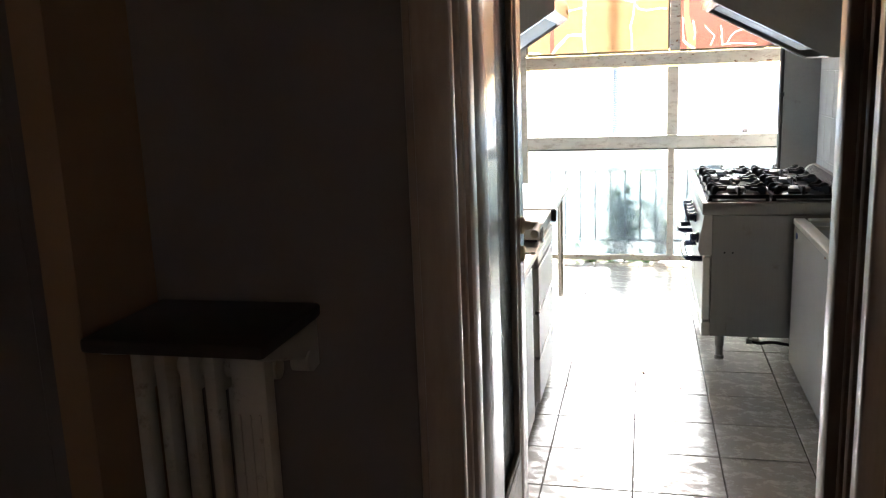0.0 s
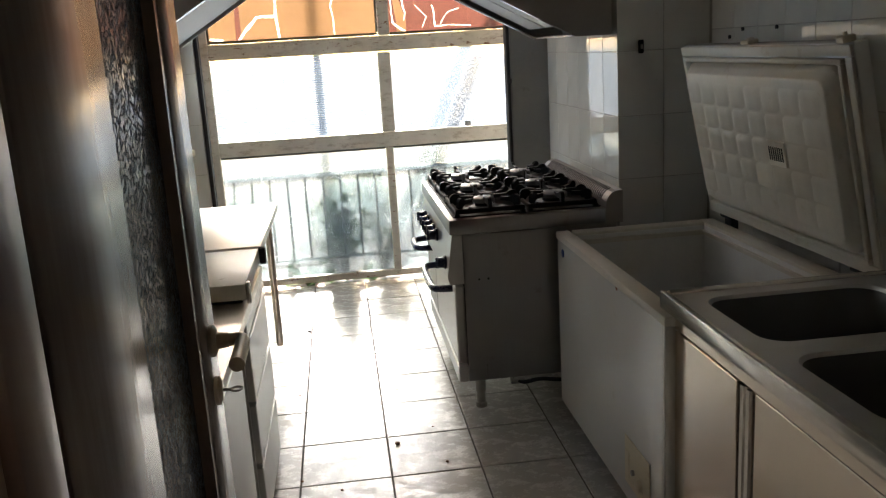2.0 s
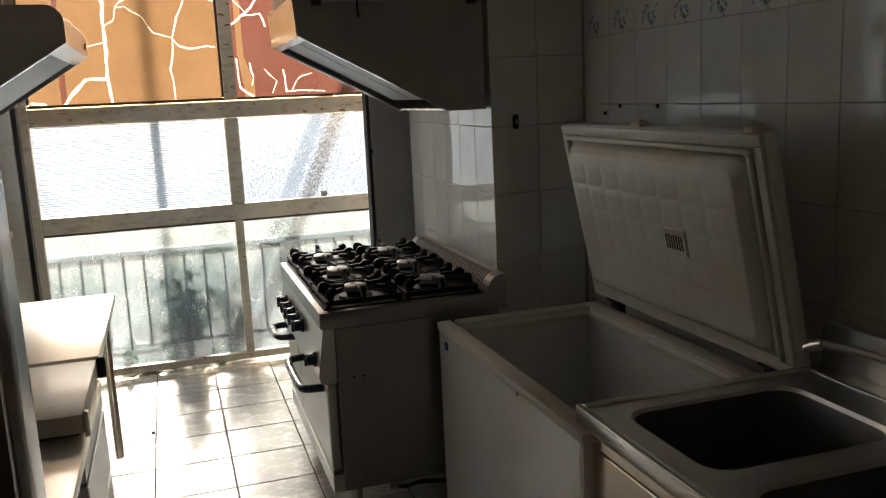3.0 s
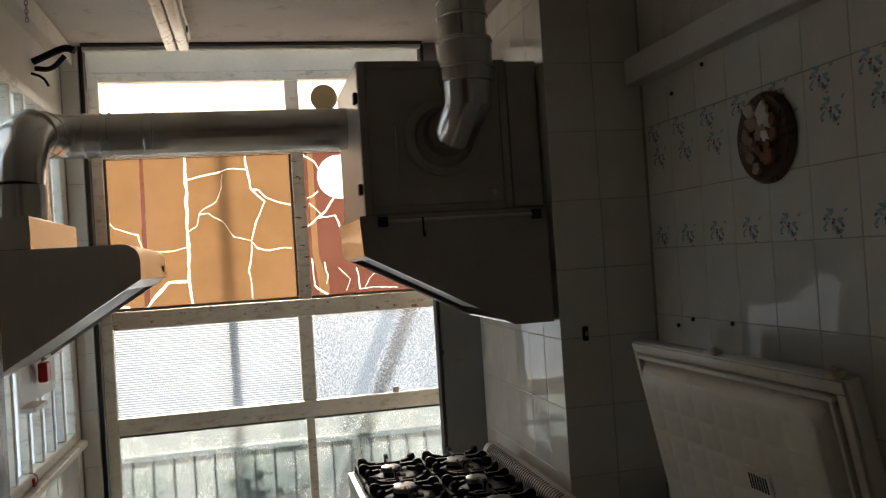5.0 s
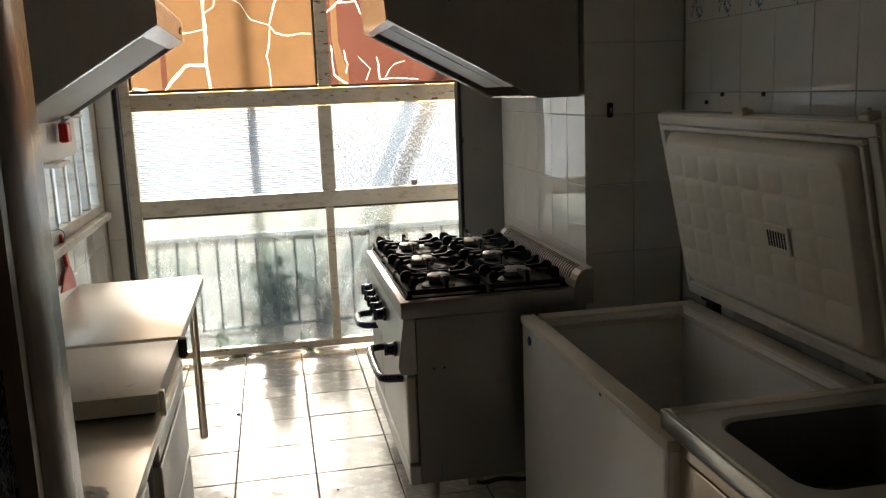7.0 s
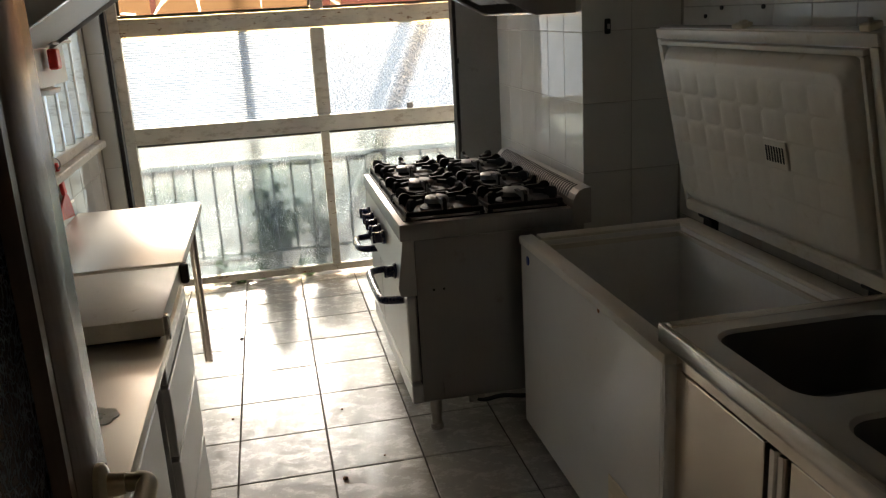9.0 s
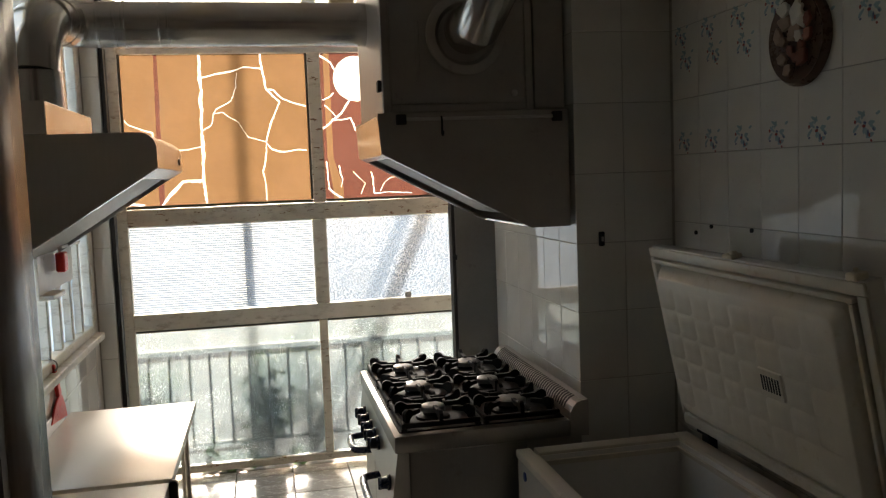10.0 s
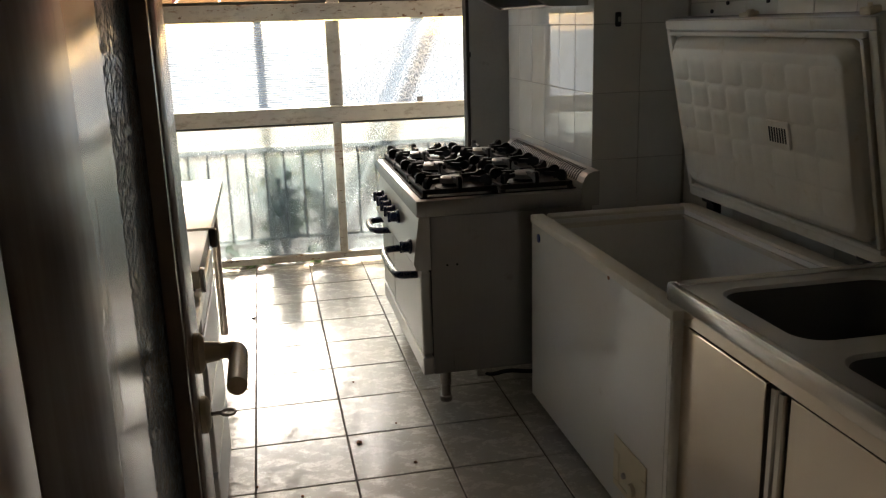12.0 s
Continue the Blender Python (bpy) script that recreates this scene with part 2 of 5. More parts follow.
RADIATOR = surface("radiator_paint", (0.52, 0.45, 0.38), 0.5, 0.0, 0.2, 8.0, 80.0, 0.2, dirt=(0.25, 0.19, 0.14), spread=-0.02)
RED = surface("red_plastic", (0.80, 0.025, 0.02), 0.35, 0.0, 0.15, 10.0, 80.0, 0.05)
NAVY = surface("navy_plastic", (0.02, 0.05, 0.22), 0.35, 0.0, 0.15, 10.0, 80.0, 0.05)
WHITE_PLASTIC = surface("white_plastic", (0.75, 0.74, 0.70), 0.35, 0.0, 0.1, 8.0, 80.0, 0.05)
LAMP_COVER = surface("lamp_diffuser", (0.72, 0.64, 0.50), 0.3, 0.0, 0.15, 6.0, 50.0, 0.05)
GALV_RAIL = surface("rail_paint", (0.62, 0.60, 0.55), 0.5, 0.0, 0.2, 10.0, 80.0, 0.2)
BOARD = surface("worn_cutting_board", (0.78, 0.74, 0.64), 0.38, 0.0, 0.12, 5.0, 90.0, 0.15, dirt=(0.50, 0.43, 0.32), spread=-0.05)
SHELL = surface("shell", (0.42, 0.29, 0.21), 0.4, 0.0, 0.4, 25.0, 90.0, 0.3)
PLATE_BROWN = surface("brown_plate", (0.13, 0.07, 0.045), 0.3, 0.0, 0.4, 18.0, 90.0, 0.3)
SHELL_RED = surface("reddish_shell", (0.30, 0.11, 0.07), 0.4, 0.0, 0.4, 25.0, 90.0, 0.3)
DARK_GREY_WALL = surface("dark_grey_wall", (0.24, 0.23, 0.215), 0.55, 0.0, 0.2, 3.0, 60.0, 0.15, dirt=(0.15, 0.135, 0.115), spread=-0.02)
TEAL_PRINT = surface("teal_print", (0.42, 0.56, 0.60), 0.15, 0.0, 0.3, 40.0, 120.0, 0.0)
RED_PRINT = surface("red_print", (0.45, 0.14, 0.13), 0.15, 0.0, 0.2, 40.0, 120.0, 0.0)
NAVY_PRINT = surface("navy_print", (0.20, 0.24, 0.36), 0.15, 0.0, 0.2, 40.0, 120.0, 0.0)
GROUND = surface("paving", (0.13, 0.13, 0.12), 0.85, 0.0, 0.3, 1.2, 30.0, 0.4)
LEAF = leaf_material()
BARK = surface("bark", (0.10, 0.07, 0.05), 0.9, 0.0, 0.4, 10.0, 60.0, 0.8)
RIBBED = pane_material("ribbed_glass", (0.104, 0.132, 0.166), 0.262, 60.0, (1, 1, 1), 0.16, bump=0.8, ribs=0.0145, even=1.0, blur=0.07, frost=0.16, see=(0.58, 0.68, 0.80))
HAMMERED = pane_material("hammered_glass", (0.104, 0.132, 0.166), 0.262, 120.0, (1, 1, 1), 0.16, bump=0.6, even=1.0, blur=0.07, frost=0.2, see=(0.60, 0.69, 0.79))
PEBBLED = pane_material("pebbled_glass", (0.080, 0.103, 0.112), 0.22, 170.0, (1, 1, 1), 0.06, bump=0.8, sparkle=0.9, even=1.0, blur=0.25, frost=0.12, see=(0.66, 0.74, 0.78))
MILKY = pane_material("milky_glass", (0.55, 0.545, 0.53), 0.06, 60.0, (1, 1, 1), 0.05, bump=0.2)
TORN = pane_material("bare_glass", (0.17, 0.17, 0.17), 0.06, 60.0, (1, 1, 1), 0.05, bump=0.2)
ORANGE_FILM = pane_material("orange_film", (0.046, 0.0268, 0.0135), 0.0, 7.0, (1, 1, 2.2), 0.0, bump=0.4)
BROWN_FILM = pane_material("red_brown_film", (0.030, 0.0115, 0.0085), 0.0, 9.0, (1, 1, 1), 0.0, bump=0.4)
# amber tint warms the light let in by the added hall window
HALL_FILL_PANE = pane_material("warm_hall_fill_glass", (0.82, 0.62, 0.47), 0.05, 40.0, (1, 1, 1), 0.04, bump=0.2)
CAP_PLASTIC = pane_material("cream_vent_plastic", (0.17, 0.15, 0.11), 0.0, 40.0, (1, 1, 1), 0.0, bump=0.1)
SIDE_PANE = pane_material("side_window_glass", (0.86, 0.90, 0.92), 0.32, 40.0, (1, 1, 1), 0.04, bump=0.2, even=1.0)


def leaf_glass_material():
    """Dark obscure glass with a pressed squiggle pattern, in the door leaf."""
    n = Nodes("pressed_glass")
    v = n.add("TexVoronoi", Scale=75.0)
    v.feature = "DISTANCE_TO_EDGE"
    warp = n.add("TexNoise", Scale=30.0, Detail=3.0)
    c = n.coords()
    n.link(c, warp.inputs["Vector"])
    n.link(n.mix(0.06, c, warp.outputs[1], "ADD"), v.inputs["Vector"])
    lines = n.ramp(v.outputs["Distance"], [(0.0, 1.0), (0.18, 0.0)])
    n.link(n.mix(lines, (0.035, 0.05, 0.065), (0.22, 0.27, 0.31)), n.bsdf.inputs["Base Color"])
    n.bsdf.inputs["Roughness"].default_value = 0.22
    n.bsdf.inputs["Specular IOR Level"].default_value = 0.7
    n.link(n.bump(lines, 0.9, 0.004), n.bsdf.inputs["Normal"])
    return n.mat


PRESSED_GLASS = leaf_glass_material()

# ---- mesh helpers ----


def part(name, bm, material, parent=None, label="", smooth=False):
    me = bpy.data.meshes.new(name)
    bm.normal_update()
    bm.to_mesh(me)
    bm.free()
    for m in material if isinstance(material, (list, tuple)) else [material]:
        me.materials.append(m)
    if smooth:
        me.set_sharp_from_angle(angle=radians(38))
    else:
        me.polygons.foreach_set("use_smooth", [False] * len(me.polygons))
    ob = new(name, me)
    ob.parent = parent
    if label:
        tagged(ob, label)
    return ob


def thing(name, label, category, group="", kind="", at=(0, 0, 0)):
    ob = new(name)
    ob.location = at
    ob.empty_display_size = 0.05
    return tagged(ob, label, category, group, kind)


def join(*bms):
    out = bmesh.new()
    for b in bms:
        me = bpy.data.meshes.new("tmp")
        b.to_mesh(me)
        b.free()
        out.from_mesh(me)
        bpy.data.meshes.remove(me)
    return out


def box(x0, x1, y0, y1, z0, z1, bevel=0.0, seg=1):
    bm = bmesh.new()
    m = Matrix.Translation(((x0 + x1) / 2, (y0 + y1) / 2, (z0 + z1) / 2)) @ Matrix.Diagonal((abs(x1 - x0), abs(y1 - y0), abs(z1 - z0), 1))
    bmesh.ops.create_cube(bm, size=1.0, matrix=m)
    if bevel:
        made = bmesh.ops.bevel(bm, geom=bm.edges[:], offset=bevel, segments=seg, affect="EDGES", profile=0.5)
        for f in made["faces"]:
            f.smooth = True
    return bm


def prism(points, axis, a, b, bevel=0.0):
    """A polygon pushed along an axis from a to b; points are the other two coordinates in order."""
    bm = bmesh.new()
    place = {"x": lambda p, s: (s, p[0], p[1]), "y": lambda p, s: (p[0], s, p[1]), "z": lambda p, s: (p[0], p[1], s)}[axis]
    lo = [bm.verts.new(place(p, a)) for p in points]
    hi = [bm.verts.new(place(p, b)) for p in points]
    bm.faces.new(lo)
    bm.faces.new(hi[::-1])
    for i in range(len(points)):
        j = (i + 1) % len(points)
        side_face = bm.faces.new((lo[j], lo[i], hi[i], hi[j]))
        side_face.smooth = (lo[i].co - lo[j].co).length < 0.03
    bmesh.ops.recalc_face_normals(bm, faces=bm.faces[:])
    if bevel:
        bmesh.ops.bevel(bm, geom=bm.edges[:], offset=bevel, segments=1, affect="EDGES")
    return bm


def rod(a, b, r0, r1=None, seg=16, caps=True):
    a, b = Vector(a), Vector(b)
    bm = bmesh.new()
    m = Matrix.Translation((a + b) / 2) @ (b - a).to_track_quat("Z", "Y").to_matrix().to_4x4()
    bmesh.ops.create_cone(bm, cap_ends=caps, segments=seg, radius1=r0, radius2=r0 if r1 is None else r1, depth=(b - a).length, matrix=m)
    for f in bm.faces:
        f.smooth = len(f.verts) == 4
    return bm


def lathe(profile, centre=(0, 0, 0), axis="z", seg=28):
    """profile: (radius, height) pairs turned round an axis through centre."""
    bm = bmesh.new()
    rings = []
    for r, h in profile:
        ring = []
        for i in range(seg):
            u, v = r * math.cos(2 * math.pi * i / seg), r * math.sin(2 * math.pi * i / seg)
            p = {"z": (u, v, h), "y": (u, h, v), "x": (h, u, v)}[axis]
            ring.append(bm.verts.new(Vector(centre) + Vector(p)))
        rings.append(ring)
    for lo, hi in zip(rings, rings[1:]):
        for i in range(seg):
            bm.faces.new((lo[i], lo[(i + 1) % seg], hi[(i + 1) % seg], hi[i])).smooth = True
    for ring in (rings[0], rings[-1]):
        bm.faces.new(ring)
    bmesh.ops.recalc_face_normals(bm, faces=bm.faces[:])
    return bm


def tube(points, r, seg=10, smooth=3):
    """A round tube along points, with rounded turns."""
    pts = [Vector(p) for p in points]
    for _ in range(smooth):
        out = [pts[0]]
        for p, q in zip(pts, pts[1:]):
            out += [p * 0.75 + q * 0.25, p * 0.25 + q * 0.75]
        pts = out + [pts[-1]]
    bm = bmesh.new()
    rings = []
    side = None
    for i, p in enumerate(pts):
        d = (pts[min(i + 1, len(pts) - 1)] - pts[max(i - 1, 0)]).normalized()
        side = d.orthogonal().normalized() if side is None else (side - d * side.dot(d)).normalized()
        up = d.cross(side)
        rings.append([bm.verts.new(p + (side * math.cos(a) + up * math.sin(a)) * r) for a in (2 * math.pi * k / seg for k in range(seg))])
    for lo, hi in zip(rings, rings[1:]):
        for i in range(seg):
            bm.faces.new((lo[i], lo[(i + 1) % seg], hi[(i + 1) % seg], hi[i])).smooth = True
    bm.faces.new(rings[0])
    bm.faces.new(rings[-1])
    bmesh.ops.recalc_face_normals(bm, faces=bm.faces[:])
    return bm


def structure(name, bm, material, label, category="wall", parent=None):
    return tagged(part(name, bm, material, parent), label, category, "", "structure")

# ---- structure ----
LEFT, RIGHT, COL_Y, STOVE_X, NIB_Y, WIN_Y = -0.935, 1.63, 5.25, 1.19, 6.53, 7.35
CEIL, BALC_CEIL, HALL_Y, HALL_YR, DOOR_Y = 3.08, 3.36, 1.68, 1.835, 2.08
OPEN_L, OPEN_R, OPEN_TOP, DADO_Z = -0.325, 0.445, 2.12, 1.43

ground = structure("ground", box(-80, 80, -60, 140, -0.40, -0.13), GROUND, "grey paved ground outside the kitchen window", "ground")
floor = structure("floor", box(LEFT, RIGHT + 0.02, DOOR_Y - 0.4, WIN_Y + 0.06, -0.12, -0.006), FLOOR_GROUT, "grey-beige glazed tile kitchen floor with dark joints", "floor")
hall_floor = structure("floor_hall", box(-2.4, 1.8, -1.8, DOOR_Y - 0.4, -0.12, -0.004), WOOD_SHELF, "dark wooden floor of the hall", "floor")
wall_right = structure("wall_right", box(RIGHT, RIGHT + 0.15, DOOR_Y, COL_Y, 0, CEIL), GROUT, "white glazed tile wall with small flower motifs")
wall_column = structure("wall_column", box(STOVE_X + 0.0025, RIGHT + 0.15, COL_Y, NIB_Y + 0.1, 0, CEIL), GROUT, "white glazed tile pier beside the range")
# right wall end is plain dark grey, without tiles
nib_right = structure("wall_nib_right", box(0.965, STOVE_X, NIB_Y, NIB_Y + 0.08, 0, CEIL), DARK_GREY_WALL, "short dark grey wall end beside the balcony window")
nib_left = structure("wall_nib_left", box(LEFT, -0.845, NIB_Y, NIB_Y + 0.08, 0, CEIL), GROUT, "short pale tiled wall end beside the balcony window")
guide_r = structure("trim_guide_right", box(0.945, 0.963, NIB_Y + 0.01, NIB_Y + 0.09, 0, CEIL), DARK_VOID, "dark metal shutter guide along the wall end", "trim")
guide_l = structure("trim_guide_left", box(-0.843, -0.822, NIB_Y + 0.01, NIB_Y + 0.09, 0, CEIL), DARK_VOID, "dark metal shutter guide along the wall end", "trim")
clip = part("clip", box(0.94, 0.968, NIB_Y - 0.006, NIB_Y + 0.006, 1.34, 1.37, 0.003), BLACK, guide_r)
# left wall with the side window opening
W2 = (5.04, 6.42, 1.09, 2.72)
structure("wall_left_front", box(LEFT - 0.15, LEFT, DOOR_Y, W2[0], 0, CEIL), GROUT, "pale glazed tile wall beside the work tables")
structure("wall_left_back", box(LEFT - 0.15, LEFT, W2[1], WIN_Y + 0.1, 0, BALC_CEIL), WHITE_WALL, "white painted wall beside the balcony window")
structure("wall_left_under", box(LEFT - 0.15, LEFT, W2[0], W2[1], 0, W2[2]), GROUT, "pale glazed tile wall under the side window")
structure("wall_left_over", box(LEFT - 0.15, LEFT, W2[0], W2[1], W2[3], CEIL), WHITE_WALL, "white painted wall above the side window")
structure("wall_balcony_right", box(1.40, 1.50, NIB_Y + 0.1, WIN_Y + 0.1, 0, BALC_CEIL), WHITE_WALL, "white painted wall at the end of the closed balcony")
structure("wall_far_pier", box(0.965, 1.42, NIB_Y + 0.1, NIB_Y + 0.14, 0, CEIL), WHITE_WALL, "white painted back of the wall end")
# front wall round the glazing
structure("wall_window_over", box(LEFT - 0.15, 1.5, WIN_Y - 0.02, WIN_Y + 0.08, 3.12, BALC_CEIL), WHITE_WALL, "white painted wall above the balcony window")
structure("wall_window_left", box(LEFT - 0.15, -0.946, WIN_Y - 0.02, WIN_Y + 0.08, 0, 3.12), WHITE_WALL, "white painted strip of wall beside the window")
structure("ceiling", box(LEFT - 0.15, RIGHT + 0.15, DOOR_Y - 0.4, NIB_Y + 0.09, CEIL, CEIL + 0.2), CEILING_PAINT, "stained grey-white kitchen ceiling", "ceiling")
structure("ceiling_balcony", box(LEFT - 0.15, 1.55, NIB_Y + 0.09, WIN_Y + 0.1, BALC_CEIL, BALC_CEIL + 0.1), CEILING_PAINT, "white balcony ceiling", "ceiling")
structure("trim_ceiling_edge", box(-0.82, 0.945, NIB_Y - 0.02, NIB_Y + 0.02, CEIL - 0.03, CEIL - 0.001, 0.004), WHITE_WALL, "white strip along the ceiling edge", "trim")
structure("trim_ceiling_slot", box(-0.82, 0.945, NIB_Y - 0.055, NIB_Y - 0.022, CEIL - 0.012, CEIL - 0.001), DARK_VOID, "dark slot along the ceiling edge", "trim")
structure("trim_duct_left", box(LEFT, -0.87, DOOR_Y + 0.01, NIB_Y - 0.001, CEIL - 0.10, CEIL - 0.001, 0.004), WHITE_WALL, "white boxed pipe casing under the ceiling", "trim")
structure("trim_duct_right", box(RIGHT - 0.085, RIGHT - 0.006, DOOR_Y + 0.01, COL_Y - 0.02, 2.555, 2.665, 0.004), WHITE_WALL, "white cable casing along the tiled wall", "trim")

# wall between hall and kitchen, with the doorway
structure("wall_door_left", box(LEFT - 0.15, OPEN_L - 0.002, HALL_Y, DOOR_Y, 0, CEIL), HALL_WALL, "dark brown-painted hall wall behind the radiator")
structure("wall_door_right", box(OPEN_R + 0.002, RIGHT + 0.15, HALL_YR, DOOR_Y, 0, CEIL), HALL_LIT_BROWN, "brown hall wall beside the doorway, warm light put into its colour")
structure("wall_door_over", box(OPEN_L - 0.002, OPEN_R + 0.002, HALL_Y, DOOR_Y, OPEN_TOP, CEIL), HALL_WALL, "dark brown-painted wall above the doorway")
structure("wall_kitchen_back_left", box(LEFT, OPEN_L - 0.08, DOOR_Y + 0.001, DOOR_Y + 0.012, 0, CEIL), WHITE_WALL, "white painted kitchen side of the door wall")
structure("wall_kitchen_back_right", box(OPEN_R + 0.08, RIGHT, DOOR_Y + 0.001, DOOR_Y + 0.012, 0, CEIL), WHITE_WALL, "white painted kitchen side of the door wall")
structure("wall_hall_left", box(-0.875, -0.815, 1.46, HALL_Y - 0.001, 0, CEIL), HALL_LIT_BROWN, "brown hall wall corner beside the radiator, warm light put into its colour")
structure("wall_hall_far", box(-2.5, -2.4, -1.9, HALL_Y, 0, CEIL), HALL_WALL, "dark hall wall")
# unseen window opening in the back wall, added to brighten the hall
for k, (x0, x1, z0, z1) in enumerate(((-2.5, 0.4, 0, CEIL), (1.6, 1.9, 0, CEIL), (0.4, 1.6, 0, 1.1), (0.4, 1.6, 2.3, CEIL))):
    structure("wall_hall_back", box(x0, x1, -1.9, -1.8, z0, z1), HALL_WALL, "dark hall wall round the added window")
hall_fill_window = tagged(new("window_3"), "unseen frosted window in a wooden frame, added to light the hall", "window", "", "structure")
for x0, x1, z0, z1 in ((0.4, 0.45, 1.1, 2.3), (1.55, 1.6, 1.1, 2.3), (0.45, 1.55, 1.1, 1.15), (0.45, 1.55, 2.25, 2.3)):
    part("frame_bar", box(x0, x1, -1.89, -1.80, z0 + 0.001, z1 - 0.001, 0.004), WOOD_FRAME, hall_fill_window)
part("pane", box(0.45, 1.55, -1.85, -1.845, 1.15, 2.25), HALL_FILL_PANE, hall_fill_window)
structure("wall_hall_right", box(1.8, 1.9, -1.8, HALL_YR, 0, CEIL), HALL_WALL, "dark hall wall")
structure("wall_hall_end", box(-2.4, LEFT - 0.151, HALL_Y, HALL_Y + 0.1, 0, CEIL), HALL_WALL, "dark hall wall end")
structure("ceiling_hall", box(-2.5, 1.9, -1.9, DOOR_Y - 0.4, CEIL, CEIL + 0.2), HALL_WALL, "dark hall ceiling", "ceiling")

# added block that keeps daylight from leaking in at the hall corner
structure("wall_hall_return", box(1.655, 1.799, 1.58, HALL_YR - 0.002, 0, CEIL), HALL_WALL, "dark wall piece added to close a gap against daylight")
structure("trim_dado", box(OPEN_R + 0.012, 1.65, HALL_YR - 0.022, HALL_YR - 0.001, 0, DADO_Z, 0.003), WOOD_SHELF, "dark wooden dado along the hall wall", "trim")

# door lining, mouldings and open leaf
frame_1 = tagged(new("door_frame"), "brown varnished wooden door lining with moulded edges", "door frame", "", "structure")
for side, x, s, y_h in (("left", OPEN_L, 1, HALL_Y), ("right", OPEN_R, -1, HALL_YR)):
    part("lining", box(x, x + s * 0.012, y_h - 0.01, DOOR_Y, 0, OPEN_TOP, 0.002), WOOD_FRAME, frame_1)
    for y0, y1, d in ((y_h - 0.025, y_h + 0.035, 0.030), (y_h + 0.10, y_h + 0.125, 0.022), (1.975, 1.995, 0.026), (2.0, 2.075, 0.034 if s > 0 else 0.046)):
        part("moulding", box(x + s * 0.001, x + s * d, y0, y1, 0, OPEN_TOP, 0.006, 2), WOOD_FRAME, frame_1, smooth=True)
    inner, wide = (0.085, 0.063) if side == "left" else (0.040, 0.044)
    part("casing", box(x + s * (inner - wide), x + s * inner, y_h - 0.055, y_h - 0.026, 0, OPEN_TOP + 0.08, 0.006, 2), WOOD_FRAME, frame_1, smooth=True)
    part("casing_fillet", box(x + s * (inner - wide - 0.009), x + s * (inner - 0.02), y_h - 0.0259, y_h - 0.0105, 0, OPEN_TOP + 0.08), WOOD_FRAME, frame_1)
    part("kitchen_casing", box(x - s * 0.075, x + s * 0.02, DOOR_Y + 0.001, DOOR_Y + 0.03, 0, OPEN_TOP + 0.08, 0.006, 2), WOOD_FRAME, frame_1, smooth=True)
part("head", box(OPEN_L, OPEN_R, HALL_Y - 0.01, DOOR_Y, OPEN_TOP - 0.02, OPEN_TOP - 0.001, 0.003), WOOD_FRAME, frame_1)

door = tagged(new("door_1"), "dark varnished door leaf standing open with a patterned glass panel", "door", "", "structure")
LX0, LX1, LY0, LY1 = -0.349, -0.303, 2.115, 2.862
part("hinge_stile", box(LX0, LX1, LY0, 2.40, 0.012, 2.08, 0.005, 2), WOOD_LEAF, door, smooth=True)
part("lock_stile", box(LX0, LX1, 2.725, LY1, 0.012, 2.08, 0.005, 2), WOOD_LEAF, door, smooth=True)
part("bottom_rail", box(LX0 + 0.001, LX1 - 0.001, 2.401, 2.724, 0.012, 0.44, 0.004), WOOD_LEAF, door)
part("top_rail", box(LX0 + 0.001, LX1 - 0.001, 2.401, 2.724, 1.96, 2.08, 0.004), WOOD_LEAF, door)
part("glass", box(-0.332, -0.324, 2.401, 2.724, 0.44, 1.96), PRESSED_GLASS, door, "dark pressed glass with a squiggle pattern")
for y0, y1 in ((2.401, 2.418), (2.707, 2.724)):
    part("glazing_bead", prism([(LX1 - 0.002, y0), (LX1 - 0.002, y1), (-0.322, (y0 + y1) / 2 + (0.008 if y0 > 2.5 else -0.008)), (-0.322, y0)] if y0 > 2.5 else
                               [(LX1 - 0.002, y0), (-0.322, y1), (-0.322, y0)], "z", 0.44, 1.96), WOOD_LEAF, door)
part("glazing_bead", box(-0.322, LX1 - 0.003, 2.418, 2.707, 0.44, 0.456, 0.003), WOOD_LEAF, door)
HY, HZ = 2.80, 1.135
rosette = part("rosette", lathe([(0.026, 0), (0.026, 0.006), (0.022, 0.010), (0.014, 0.012), (0.012, 0.03)], (LX1, HY, HZ), "x"), CREAM, door, "cream plastic rosette", True)
part("lever", join(rod((LX1 + 0.012, HY, HZ), (LX1 + 0.048, HY, HZ), 0.0105), tube([(LX1 + 0.04, HY, HZ), (LX1 + 0.053, HY, HZ - 0.002), (LX1 + 0.053, HY - 0.03, HZ - 0.004), (LX1 + 0.053, HY - 0.105, HZ - 0.006)], 0.012, 14, 2)),
     CREAM, door, "cream plastic lever handle", True)
part("key_rosette", lathe([(0.024, 0), (0.024, 0.006), (0.018, 0.010), (0.004, 0.011)], (LX1, HY, HZ - 0.085), "x"), CREAM, door, "cream plastic keyhole rosette", True)
part("key", join(rod((LX1 + 0.01, HY, HZ - 0.085), (LX1 + 0.024, HY, HZ - 0.085), 0.0028, seg=8),
                 tube([(LX1 + 0.024 + 0.009 * (1 - math.cos(a)), HY + 0.009 * math.sin(a), HZ - 0.085) for a in (2 * math.pi * k / 12 for k in range(12))] + [(LX1 + 0.024, HY, HZ - 0.085)], 0.002, 6, 1)),
     STEEL_DULL, door, "small steel key in the lock", True)

# ---- balcony window ----
window = tagged(new("window_1"), "old white-painted steel balcony window with frosted and film-covered panes", "window", "", "structure")


